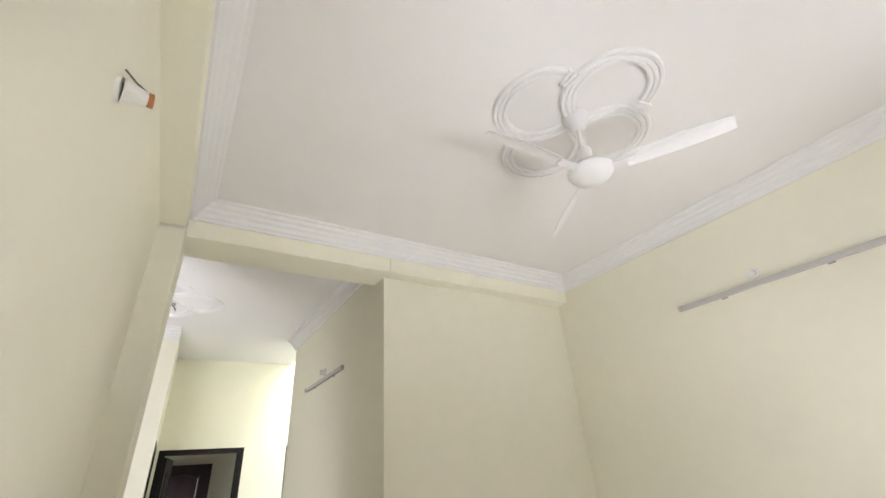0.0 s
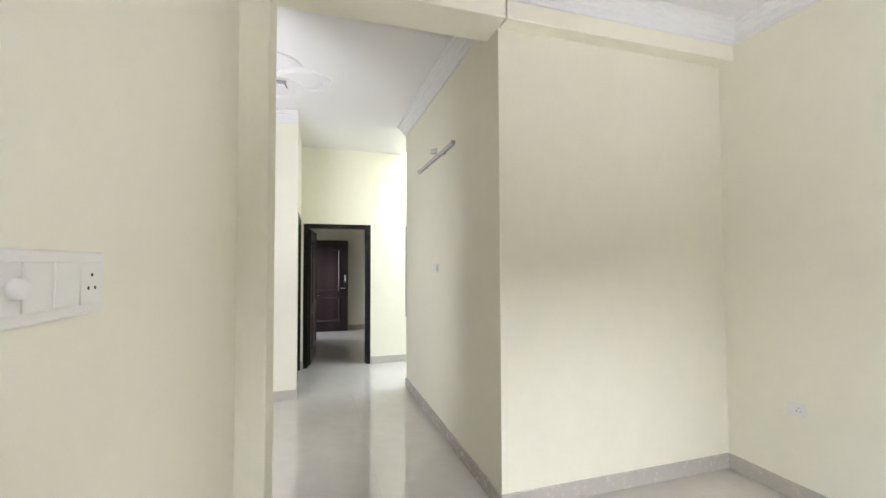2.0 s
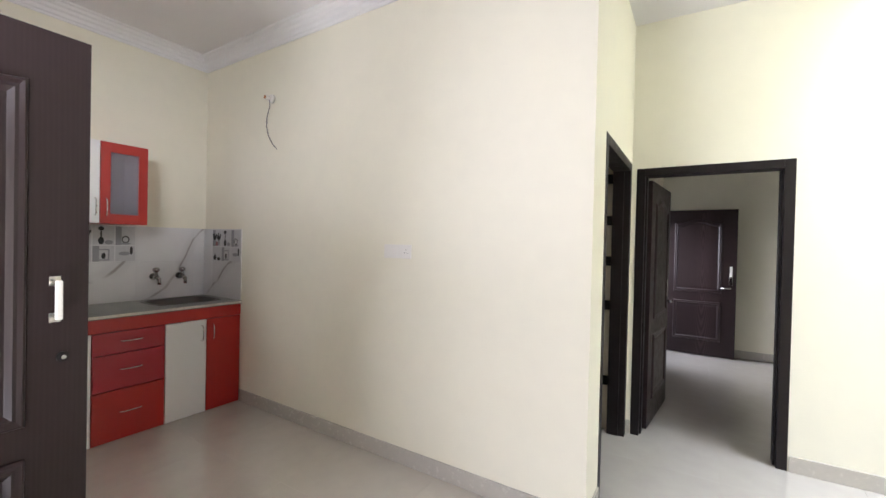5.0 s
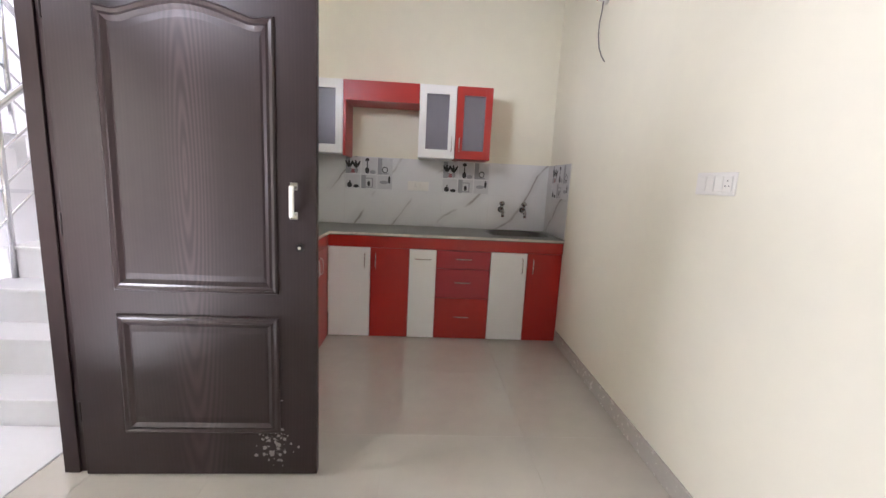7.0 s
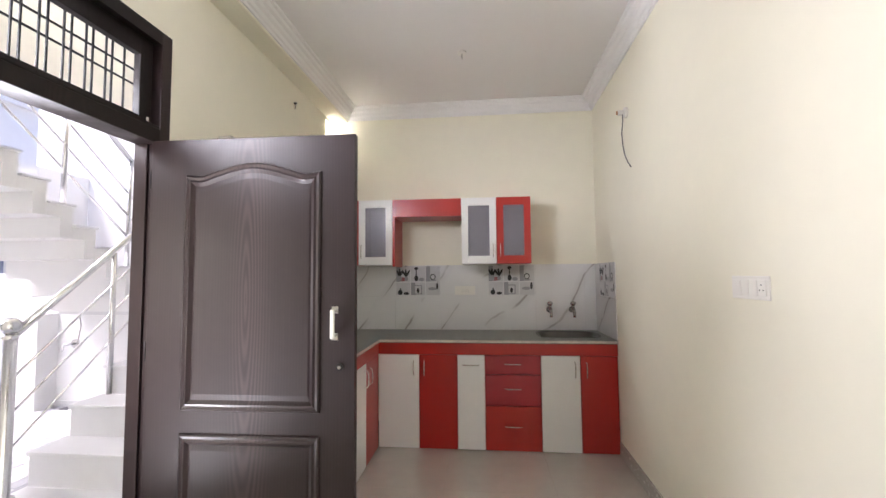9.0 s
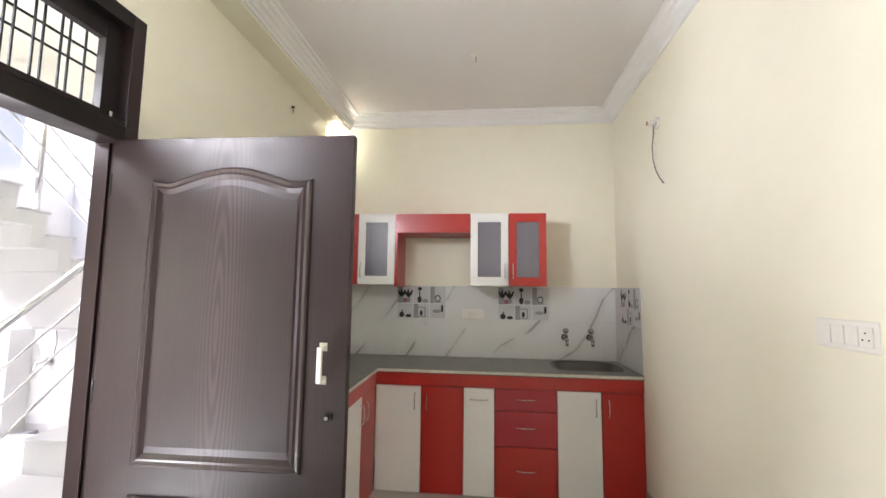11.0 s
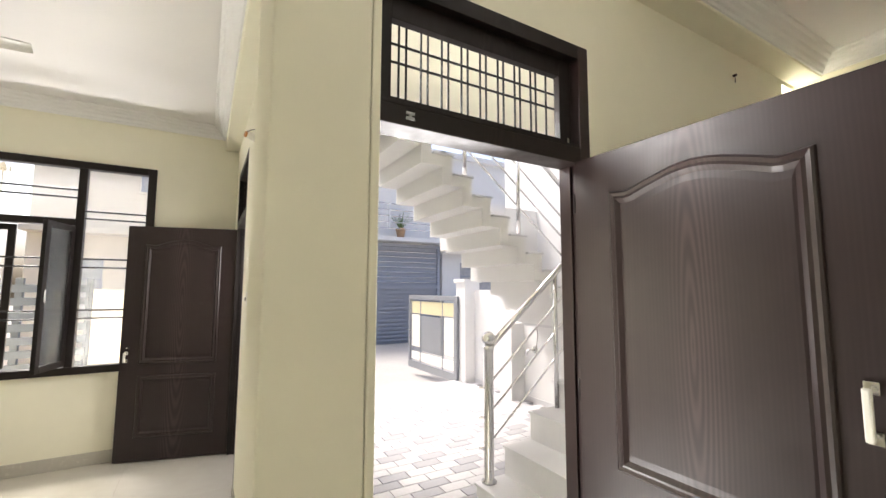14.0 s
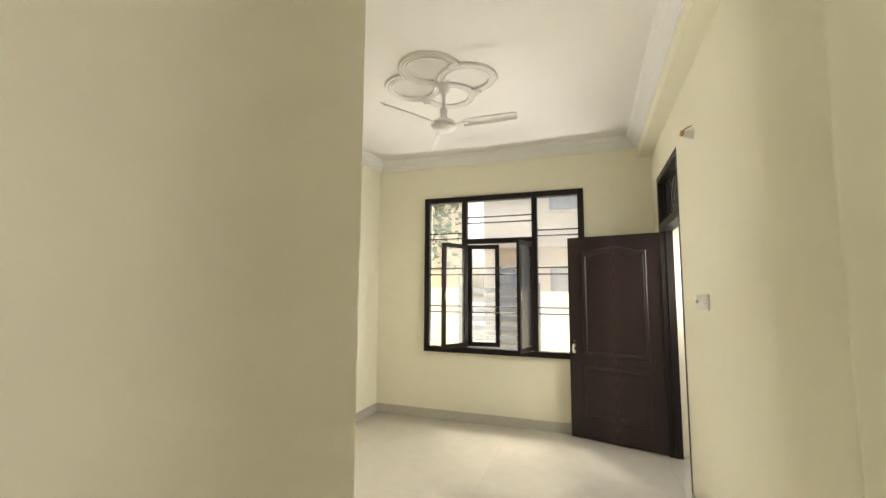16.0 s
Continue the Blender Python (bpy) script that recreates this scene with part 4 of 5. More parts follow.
def wall_cabinet(colour, a, b, hinge_left):
    mm = M_white if colour == "white" else M_red
    c = thing("wall_cabinet", colour + " wall cabinet with smoked glass door", "cabinet", group="kitchen wall units")
    x0, z0, z1 = -3.27, 1.538, 2.14
    t, xa, xb, ya, yb = 0.018, -3.636, x0 - 0.02, a + 0.001, b - 0.001
    part("body", boxes((xa, xb, ya, ya + t, z0, z1), (xa, xb, yb - t, yb, z0, z1), (xa, xb, ya + t, yb - t, z0, z0 + t), (xa, xb, ya + t, yb - t, z1 - t, z1)), mm, c)
    part("back_panel", boxes((xa, xa + 0.006, ya + t, yb - t, z0 + t, z1 - t)), M_white, c)
    part("lining", boxes((xa + 0.007, xb - 0.001, ya + t + 0.0005, ya + t + 0.002, z0 + t, z1 - t), (xa + 0.007, xb - 0.001, yb - t - 0.002, yb - t - 0.0005, z0 + t, z1 - t)), M_white, c, "white inner lining")
    f = 0.062
    d = part("door", boxes((x0 - 0.019, x0, a + 0.002, a + f, z0, z1), (x0 - 0.019, x0, b - f, b - 0.002, z0, z1), (x0 - 0.019, x0, a + f, b - f, z0, z0 + f + 0.01), (x0 - 0.019, x0, a + f, b - f, z1 - f - 0.01, z1), bevel=0.0012), mm, c)
    part("pane", boxes((x0 - 0.016, x0 - 0.010, a + f, b - f, z0 + f + 0.01, z1 - f - 0.01)), M_frost, d, "smoked grey glass pane").visible_shadow = False
    bow_handle(d, (x0, (a + 0.032) if hinge_left else (b - 0.032), z0 + 0.12), 0.12, True, (1, 0, 0))


wall_cabinet("red", -2.56, -2.24, True)
wall_cabinet("white", -2.24, -1.921, True)
wall_cabinet("white", -1.281, -0.965, False)
wall_cabinet("red", -0.963, -0.656, True)
hood = thing("hood_cabinet", "red open chimney surround between wall cabinets", "cabinet", group="kitchen wall units")
part("band", boxes((-3.636, -3.27, -1.919, -1.283, 1.978, 2.139), bevel=0.0015), M_red, hood)
part("side_panel", boxes((-3.636, -3.272, -1.919, -1.897, 1.52, 1.977), bevel=0.0015), M_red, hood)


# ---- switches and fittings ----
def switch_plate(name, label, m, w, h, modules, socket=()):
    """A white modular plate; local x across, y out of the wall, z up."""
    s = thing(name, label, "switch", m)
    part("plate", boxes((-w / 2, w / 2, 0, 0.009, -h / 2, h / 2), bevel=0.003), M_plate, s)
    mw = (w - 0.03) / modules
    for i in range(modules):
        u = -w / 2 + 0.015 + i * mw
        sw = part("rocker", boxes((u + 0.0015, u + mw - 0.0015, 0.009, 0.013, -h * 0.33, h * 0.33), bevel=0.0015), M_plate, s)
        if i in socket:
            for du, dz in ((0.0, 0.012), (-0.010, -0.008), (0.010, -0.008)):
                part("pin_hole", tube(bmesh.new(), (u + mw / 2 + du, 0.0128, dz), (u + mw / 2 + du, 0.0134, dz), 0.003, 8), M_dark, sw)
    return s


switch_plate("switch_plate", "white modular switch plate beside the kitchen", pose(-1.235, skew(-1.235), 1.387, 0, 0, 181.3), 0.22, 0.09, 4, (0,))
switch_plate("socket_plate", "white double socket plate on the marble tiles", pose(-3.627, -1.27, 1.285, 0, 0, -90), 0.20, 0.085, 4, (1, 2))
switch_plate("switch_plate", "white switch board with regulator on the front room wall", pose(-0.16, -4.262, 1.456, 0, 0, -90), 0.285, 0.095, 4, (0,))
switch_plate("switch_plate", "small white switch plate on the corridor wall", pose(1.257, -1.215, 1.44, 0, 0, 90), 0.235, 0.078, 4, (0,))
switch_plate("socket_plate", "white wall socket low on the front room wall", pose(3.06, -3.096, 0.567, 0, 0, 90), 0.10, 0.085, 2, (0,))
bm = bmesh.new()
lathe(bm, [(0.011, 0.0), (0.013, 0.003), (0.012, 0.010), (0.009, 0.013)])
reg = part("regulator_knob", bm, M_plate, None, smooth=True)
reg.matrix_world = pose(-0.147, -4.345, 1.456, 0, 90, 0)
tagged(reg, "round white fan regulator knob on the switch board", "knob")


def tube_batten(m, length, holder):
    """White tube light batten with a lamp holder above; local x along, y out of the wall."""
    b = thing("tube_light_batten", "white tube light batten without its tube", "light fixture", m, group="tube light battens")
    part("rail", boxes((-length / 2, length / 2, 0, 0.026, -0.017, 0.017), bevel=0.003), M_batten, b)
    for s in (-1, 1):
        part("end_cap", boxes((s * length / 2 - 0.012, s * length / 2 + 0.012, 0, 0.034, -0.018, 0.018), bevel=0.004), M_batten, b)
    for u in (-0.3, 0.28):
        part("clip", boxes((u - 0.018, u + 0.018, 0.0, 0.006, -0.026, -0.019)), M_grey, b)
    bm = bmesh.new()
    tube(bm, (holder, 0, 0.068), (holder, 0.014, 0.068), 0.036, 18)
    tube(bm, (holder, 0.014, 0.068), (holder, 0.055, 0.062), 0.024, 16, 0.021)
    part("ceiling_rose", bm, M_plate, b)
    return b


tube_batten(pose(1.257, -1.25, 2.453, 0, 0, 90), 1.12, -0.02)
tube_batten(pose(3.06, -4.33, 2.533, 0, 0, 90), 1.14, 0.07)
# angled bulb holder on the front room wall
h = thing("bulb_holder", "white angled bulb holder with copper rim on the wall", "lamp holder", pose(-0.16, -4.285, 2.515))
part("base", tube(bmesh.new(), (0, 0, 0), (0.010, 0, 0), 0.032, 20), M_plate, h)
part("shell", tube(bmesh.new(), (0.010, 0.0, 0), (0.060, 0.014, 0.006), 0.031, 18, 0.018), M_plate, h)
part("rim", tube(bmesh.new(), (0.060, 0.014, 0.006), (0.072, 0.017, 0.008), 0.0185, 18), M_copper, h)
wire("lead", [(0.004, -0.01, 0.06), (0.03, 0.01, 0.045), (0.062, 0.014, 0.024)], 0.0025, M_wire, h)
# bare wire on the wall beside the kitchen
w_ = thing("wall_wire", "loose bare cable hanging from a wall outlet", "cable", pose(-2.61, skew(-2.61), 2.575))
part("outlet", tube(bmesh.new(), (0, 0, 0.045), (0, -0.02, 0.045), 0.036, 18), M_plate, w_)
part("nozzle", tube(bmesh.new(), (0, -0.02, 0.045), (-0.012, -0.060, 0.048), 0.019, 12), M_plate, w_)
part("tip", tube(bmesh.new(), (-0.012, -0.060, 0.048), (-0.015, -0.070, 0.049), 0.014, 12), M_copper, w_, "copper tip")
wire("cable", [(0.0, -0.03, 0.03), (0.01, -0.035, -0.03), (-0.03, -0.03, -0.10), (-0.05, -0.02, -0.18), (-0.03, -0.015, -0.26), (0.02, -0.012, -0.33), (0.08, -0.012, -0.38)], 0.0036, M_wire, w_)
hk = thing("ceiling_hook", "small white ceiling hook plate in the kitchen", "hook", pose(-2.63, -1.227, CEIL))
part("plate", tube(bmesh.new(), (0, 0, 0), (0, 0, -0.012), 0.035, 18), M_plate, hk)
wire("hook", [(0, 0, -0.01), (0, 0, -0.03), (0.012, 0, -0.042), (0, 0, -0.052)], 0.003, M_wire, hk)
nl = thing("wall_nail", "black nail with a short cord in the wall", "nail", pose(-2.748, -2.63, 2.875))
part("pin", tube(bmesh.new(), (0, 0, 0), (0, 0.02, 0), 0.008, 10), M_iron, nl)
wire("cord", [(0, 0.012, 0), (0.004, 0.012, -0.05)], 0.003, M_wire, nl)
part("distribution_box", boxes((-2.08, -1.78, -2.63, -2.55, 2.06, 2.275), bevel=0.004), M_skirt)
tagged(bpy.data.objects["distribution_box"], "grey-beige electric distribution box on the wall", "electric box")


# ---- ceiling rosettes and fan ----
def rosette(name, label, x, y, r, off, turn=0):
    g = thing(name, label, "ceiling rosette", pose(x, y, CEIL, 0, 0, turn))
    prof = [(-0.036, 0.0)]
    for k in range(3):
        b0 = -0.036 + k * 0.024
        prof += [(b0 + 0.001, -0.012), (b0 + 0.005, -0.019), (b0 + 0.017, -0.019), (b0 + 0.021, -0.012), (b0 + 0.0225, -0.009)]
    prof += [(0.036, 0.0)]
    for q in range(4):
        a0 = q * math.pi / 2
        cx, cy = off * math.cos(a0), off * math.sin(a0)
        pts = []
        for i in range(41):
            a = a0 + radians(-171 + 266 * i / 40)
            pts.append((cx + r * math.cos(a), cy + r * math.sin(a), 0))
        petal = part("petal", sweep(bmesh.new(), pts, prof, False, (0, 0, 1)), M_plaster, g)
        for k in range(3):
            e = Vector(pts[-1 - k]).lerp(Vector(pts[-2 - k]), 0.3)
            a = math.atan2(pts[-1 - k][1] - pts[-2 - k][1], pts[-1 - k][0] - pts[-2 - k][0])
            bm = boxes((-0.008, 0.008, -0.041, 0.041, -0.026, 0), bevel=0.003)
            bmesh.ops.transform(bm, matrix=Matrix.Translation(e) @ Matrix.Rotation(a, 4, 'Z'), verts=bm.verts)
            part("knot", bm, M_plaster, petal)
    return g


rosette("ceiling_rosette", "white plaster rosette of four interlaced rings", 1.57, -4.31, 0.198, 0.228, 0)
rosette("ceiling_rosette", "white plaster rosette with loose fan wires", -0.17, -1.0, 0.21, 0.24, 0)
wr = thing("ceiling_wires", "loose wires and box at the hall rosette", "cable", pose(-0.17, -1.0, CEIL))
part("box", tube(bmesh.new(), (0, 0, 0), (0, 0, -0.03), 0.045, 18), M_plate, wr)
wire("wire", [(0, 0, -0.03), (0.05, 0.01, -0.035), (0.09, 0.0, -0.06), (0.11, -0.01, -0.10)], 0.004, M_iron, wr)
wire("wire", [(0, 0, -0.03), (-0.04, 0.01, -0.04), (-0.08, 0.0, -0.08), (-0.085, -0.01, -0.13)], 0.004, M_iron, wr)
part("clamp", boxes((0.02, 0.10, -0.015, 0.015, -0.055, -0.03), bevel=0.004), M_grey, wr, "grey fan clamp")


def ceiling_fan(x, y, zhub, angles):
    g = thing("ceiling_fan", "white three-bladed ceiling fan at rest", "fan", pose(x, y, zhub))
    drop = CEIL - zhub
    part("canopy", lathe(bmesh.new(), [(0.016, drop - 0.088), (0.030, drop - 0.084), (0.040, drop - 0.070), (0.046, drop - 0.040), (0.062, drop - 0.012), (0.064, drop - 0.004), (0.05, drop)]), M_fan, g, smooth=True)
    part("rod", tube(bmesh.new(), (0, 0, 0.08), (0, 0, drop - 0.08), 0.013, 14), M_fan, g, smooth=True)
    part("lower_canopy", lathe(bmesh.new(), [(0.060, 0.042), (0.056, 0.052), (0.034, 0.066), (0.026, 0.09), (0.032, 0.112), (0.030, 0.135), (0.018, 0.150), (0.013, 0.152)]), M_fan, g, smooth=True)
    part("motor", lathe(bmesh.new(), [(0.02, -0.040), (0.058, -0.037), (0.062, -0.033), (0.085, -0.024), (0.098, -0.006), (0.100, 0.002), (0.104, 0.004), (0.104, 0.012), (0.098, 0.016), (0.086, 0.034), (0.05, 0.042)], seg=32), M_fan, g, smooth=True)
    for a in angles:
        bl = bmesh.new()
        n = 12
        rows = []
        for i in range(n + 1):
            r = 0.16 + (0.58 - 0.16) * i / n
            wdt = 0.029 + 0.009 * math.sin(math.pi * i / n)
            if i == n:
                wdt *= 0.8
            ring = []
            for j in range(5):
                v = -1 + j / 2
                ring.append((r, v * wdt, 0.004 + 0.010 * (1 - v * v) - v * 0.014))
            rows.append(ring)
        for top in (0, 1):
            vs = [[bl.verts.new((p[0], p[1], p[2] - 0.006 * top)) for p in ring] for ring in rows]
            for i in range(n):
                for j in range(4):
                    q = (vs[i][j], vs[i + 1][j], vs[i + 1][j + 1], vs[i][j + 1])
                    bl.faces.new(q if not top else q[::-1])
        rim = [[bl.verts.new((p[0], p[1], p[2] - 0.006 * k)) for p in ([r_[0] for r_ in rows] + rows[-1] + [r_[-1] for r_ in rows[::-1]] + rows[0][::-1])] for k in (0, 1)]
        for i in range(len(rim[0])):
            j = (i + 1) % len(rim[0])
            bl.faces.new((rim[0][i], rim[0][j], rim[1][j], rim[1][i]))
        bmesh.ops.remove_doubles(bl, verts=bl.verts, dist=1e-5)
        bmesh.ops.recalc_face_normals(bl, faces=bl.faces)
        blade = part("blade", bl, M_fan, g)
        blade.matrix_local = pose(0, 0, 0.004, 0, 0, a)
        part("blade_arm", boxes((0.085, 0.20, -0.022, 0.022, -0.004, 0.002), bevel=0.002), M_fan, blade)


ceiling_fan(1.545, -4.34, 2.81, (179, 299, 61))


# ---- outdoors ----
tagged(part("ground", boxes((-90, 90, -90, 90, -0.45, -0.30)), M_ground), "dusty ground reaching to the horizon", "ground", kind="structure")
# The lane surface is pale concrete.
tagged(part("road", boxes((-60, 60, -13.2, -7.6, -0.30, -0.18)), M_road), "worn pale concrete lane in front of the house", "road", kind="structure")
tagged(part("porch_floor", boxes((-3.85, -0.39, -7.6, -2.86, -0.30, -0.050), (-0.39, 3.29, -7.6, -6.35, -0.30, -0.050), (-5.5, -4.0, -7.6, 2, -0.3, -0.06)), M_grout), "porch base under the paving", "pavement", kind="structure")

# stairs: first flight away from the door, second returning above
N1, RUN, RISE, X1, Z1 = 5, 0.255, 0.212, -1.67, 0.150
st = thing("staircase", "grey-white marble dog-leg staircase beside the entrance", "staircase")
for n in range(N1):
    xa, zt = X1 - RUN * n, Z1 + RISE * n
    s = part("step", boxes((xa - RUN - 0.02, xa, -3.92, -2.76, -0.05 if n == 0 else zt - RISE - 0.02, zt - 0.022)), M_white_ext, st)
    part("tread", boxes((xa - RUN - 0.01, xa + 0.018, -3.945, -2.76, zt - 0.022, zt), bevel=0.004), M_marble_step, s)
    part("riser", boxes((xa, xa + 0.006, -3.93, -2.761, zt - RISE if n else -0.045, zt - 0.024)), M_marble_step, s)
ZL = Z1 + RISE * N1
XL = X1 - RUN * N1
part("landing", boxes((-3.85, XL + 0.01, -3.945, -2.76, ZL - 0.16, ZL), (-3.85, -3.56, -5.62, -3.947, ZL - 0.16, ZL), bevel=0.004), M_marble_step, st)
N2, Y2A, Y2B = 14, -5.62, -4.57
X2 = -3.58
R2, H2 = 0.2175, 0.172
for n in range(N2):
    xa, zt = X2 + R2 * n, ZL + H2 * (n + 1)
    s = part("step", boxes((xa, xa + R2, Y2A, Y2B, zt - 0.12, zt - 0.02), (xa, xa + 0.10, Y2A + 0.002, Y2B - 0.002, zt - H2 - 0.12, zt - 0.12)), M_white_ext, st)
    part("tread", boxes((xa - 0.015, xa + R2 - 0.016, Y2A + 0.01, Y2B + 0.02, zt - 0.02, zt), bevel=0.004), M_marble_step, s)

rail = thing("stair_railing", "stainless steel stair railing with ball-topped newel", "railing")
NX, NY = -1.745, -3.89
newel = part("newel_post", lathe(bmesh.new(), [(0.055, 0.0), (0.055, 0.012), (0.036, 0.02), (0.036, 0.93), (0.041, 0.935), (0.041, 0.955), (0.02, 0.965)], (NX, NY, Z1)), M_steel, rail, smooth=True)
part("finial", ball(bmesh.new(), (NX, NY, Z1 + 1.012), 0.052, 20, 14), M_steel, newel, smooth=True)
sl = RISE / RUN
Lr = 1.30
part("handrail", tube(bmesh.new(), (NX, NY, 1.09), (NX - Lr, NY, 1.09 + sl * Lr), 0.024, 16), M_steel, rail, smooth=True)
for z in (0.83, 0.62, 0.41):
    part("rod", tube(bmesh.new(), (NX, NY, z), (NX - Lr, NY, z + sl * Lr), 0.008, 10), M_steel, rail, smooth=True)
for k in (2.5, 4.6):
    px = X1 - RUN * (k + 0.45)
    part("post", tube(bmesh.new(), (px, NY, Z1 + RISE * int(k)), (px, NY, 1.09 + sl * (NX - px)), 0.019, 12), M_steel, rail, smooth=True)
# stub rods on the newel's other side
for z in (0.83, 0.62, 0.41):
    part("stub", tube(bmesh.new(), (NX, NY, z - 0.02), (NX + 0.07, NY - 0.02, z - 0.02), 0.009, 8), M_steel, rail, smooth=True)

rail2 = thing("stair_railing", "stainless steel railing along the upper flight", "railing")
s2 = H2 / R2
for z in (1.0, 0.65, 0.43, 0.22):
    part("handrail" if z > 0.9 else "rod", tube(bmesh.new(), (X2 - 0.25, Y2B - 0.04, ZL + z), (X2 + 2.55, Y2B - 0.04, ZL + z + s2 * 2.8), 0.024 if z > 0.9 else 0.010, 12), M_steel, rail2, smooth=True)
for k in (1, 4, 7, 10):
    px = X2 + R2 * (k + 0.25)
    part("post", tube(bmesh.new(), (px, Y2B - 0.04, ZL + H2 * (k + 1)), (px, Y2B - 0.04, ZL + s2 * (px - X2 + 0.25) + 1.0), 0.021, 12), M_steel, rail2, smooth=True)

# compound walls
tagged(part("porch_canopy", boxes((-3.85, -0.42, -4.38, -2.76, 2.96, 3.08), bevel=0.004), M_wall), "pale cream painted canopy slab above the entrance", "canopy", kind="structure")
wall("wall_compound_west", 'x', -3.98, -3.85, -7.30, 0.12, -0.3, 1.50, [], M_white_ext, "white painted compound wall beside the stairs")
wall("wall_stair_west", 'x', -3.98, -3.85, -6.32, -2.86, 1.50, 5.6, [], M_white_ext, "tall white painted stairwell wall")
tagged(part("parapet_stair", boxes((-3.85, -3.30, -5.78, -5.63, 1.25, 2.59), (-3.298, -2.85, -5.78, -5.63, 1.62, 2.59), (-2.848, -2.40, -5.78, -5.63, 1.98, 2.59)), M_white_ext), "white painted parapet wall behind the upper flight", "wall", kind="structure")
tagged(part("stair_pier", boxes((-3.85, -3.62, -6.16, -5.93, -0.05, ZL - 0.165), bevel=0.006), M_white_ext), "white plastered pier under the stair landing", "pier", kind="structure")
wall("wall_house_outer", 'y', -2.757, -2.751, -3.85, -1.40, 0, 6.0, [(-3.63, -3.43, 2.70, 3.0)], M_white_ext, "white painted outer house wall along the stairs")
tagged(part("gate_pier", boxes((-3.95, -3.66, -7.45, -7.16, -0.3, 1.62), (-3.98, -3.63, -7.48, -7.13, 1.62, 1.68), bevel=0.006), M_white_ext), "white plastered gate pier", "gate pier")
tagged(part("skirt_compound", boxes((-3.85, -3.838, -7.15, -2.88, -0.05, 0.06)), M_marble_step), "grey stone skirting of the compound wall", "skirting", kind="structure")


def garden_gate(m):
    """Grey metal gate leaf with yellow perforated band; local x across from the hinge, z up."""
    g = thing("garden_gate", "open grey metal gate with yellow scroll panels", "gate", m)
    W, H = 1.75, 1.42
    fr = part("gate_frame", boxes((0, 0.09, -0.025, 0.025, 0, H), (W - 0.07, W, -0.025, 0.025, 0, H), (0.09, W - 0.07, -0.025, 0.025, H - 0.09, H), (0.09, W - 0.07, -0.025, 0.025, 0, 0.13), bevel=0.003), M_gate, g)
    part("panel", boxes((0.52, 1.25, -0.012, 0.012, 0.36, 1.02), bevel=0.002), M_gate, g)
    part("band", boxes((0.09, W - 0.07, -0.006, 0.006, 1.06, 1.30)), M_gold, g, "yellow scrollwork band")
    part("band", boxes((1.32, W - 0.09, -0.006, 0.006, 0.42, 1.04)), M_plate, g, "white scrollwork strip")
    part("band", boxes((0.12, 0.42, -0.006, 0.006, 0.40, 1.04)), M_plate, g, "white scrollwork strip")
    for u in (0.10, 0.48, 1.28, W - 0.10):
        part("bar", boxes((u - 0.012, u + 0.012, -0.012, 0.012, 0.13, H - 0.09)), M_gate, g)
    part("band", boxes((0.10, W - 0.09, -0.006, 0.006, 0.17, 0.32)), M_plate, g)
    part("bolt", tube(bmesh.new(), (W - 0.16, 0.04, 0.72), (W + 0.05, 0.04, 0.72), 0.012, 10), M_steel, fr)
    for z in (0.25, 1.15):
        part("hinge", tube(bmesh.new(), (-0.012, 0, z), (-0.012, 0, z + 0.12), 0.014, 10), M_gate, fr)


garden_gate(pose(-3.63, -7.34, -0.03, 0, 0, -88))

# wall tap in the yard
yt = thing("yard_tap", "steel tap and hose wire on the compound wall", "tap", pose(-3.85, -5.70, 0.70))
part("flange", tube(bmesh.new(), (0, 0, 0), (0.02, 0, 0), 0.05, 16), M_steel, yt)
bm = bmesh.new()
tube(bm, (0.02, 0, 0), (0.12, -0.03, 0.0), 0.014)
tube(bm, (0.12, -0.03, 0), (0.13, -0.04, -0.07), 0.012)
part("spout", bm, M_steel, yt, smooth=True)
wire("wire", [(0.01, 0.09, 0.53), (0.03, 0.04, 0.42), (0.02, 0.07, 0.20), (0.02, 0.03, -0.02)], 0.006, M_wire, yt)

# street front: slatted railing and yellow wall seen through the front window
fence = thing("slat_fence", "dark grey horizontal slat fence along the front yard", "fence")
for x in (1.18, 1.75, 2.30):
    part("post", boxes((x - 0.03, x + 0.03, -7.33, -7.27, -0.05, 1.62), bevel=0.003), M_greypaint, fence)
for k in range(11):
    part("slat", boxes((1.18, 2.30, -7.275, -7.25, 0.12 + k * 0.135, 0.20 + k * 0.135), bevel=0.002), M_greypaint, fence)
wall("wall_compound_east", 'y', -7.36, -7.24, 2.34, 6.0, -0.3, 1.55, [], M_yellow_ext, "pale yellow compound wall in front of the window")
tagged(part("wall_cap", boxes((2.34, 6.0, -7.37, -7.23, 1.55, 1.80), bevel=0.006), M_brick), "brown brick band on top of the yellow wall", "wall band", kind="structure")
wall("wall_compound_middle", 'y', -7.36, -7.24, -0.10, 1.14, -0.3, 1.50, [], M_beige_ext, "pale beige compound wall beside the slat fence")
tagged(part("entrance_landing", boxes((-1.655, -0.40, -3.72, -2.862, -0.05, 0.006), bevel=0.003), M_marble_step), "polished grey stone landing outside the entrance", "landing", kind="structure")
wall("wall_neighbour", 'x', 4.6, 4.75, -7.24, 0.0, -0.3, 3.2, [], M_yellow_ext, "pale yellow neighbour wall")


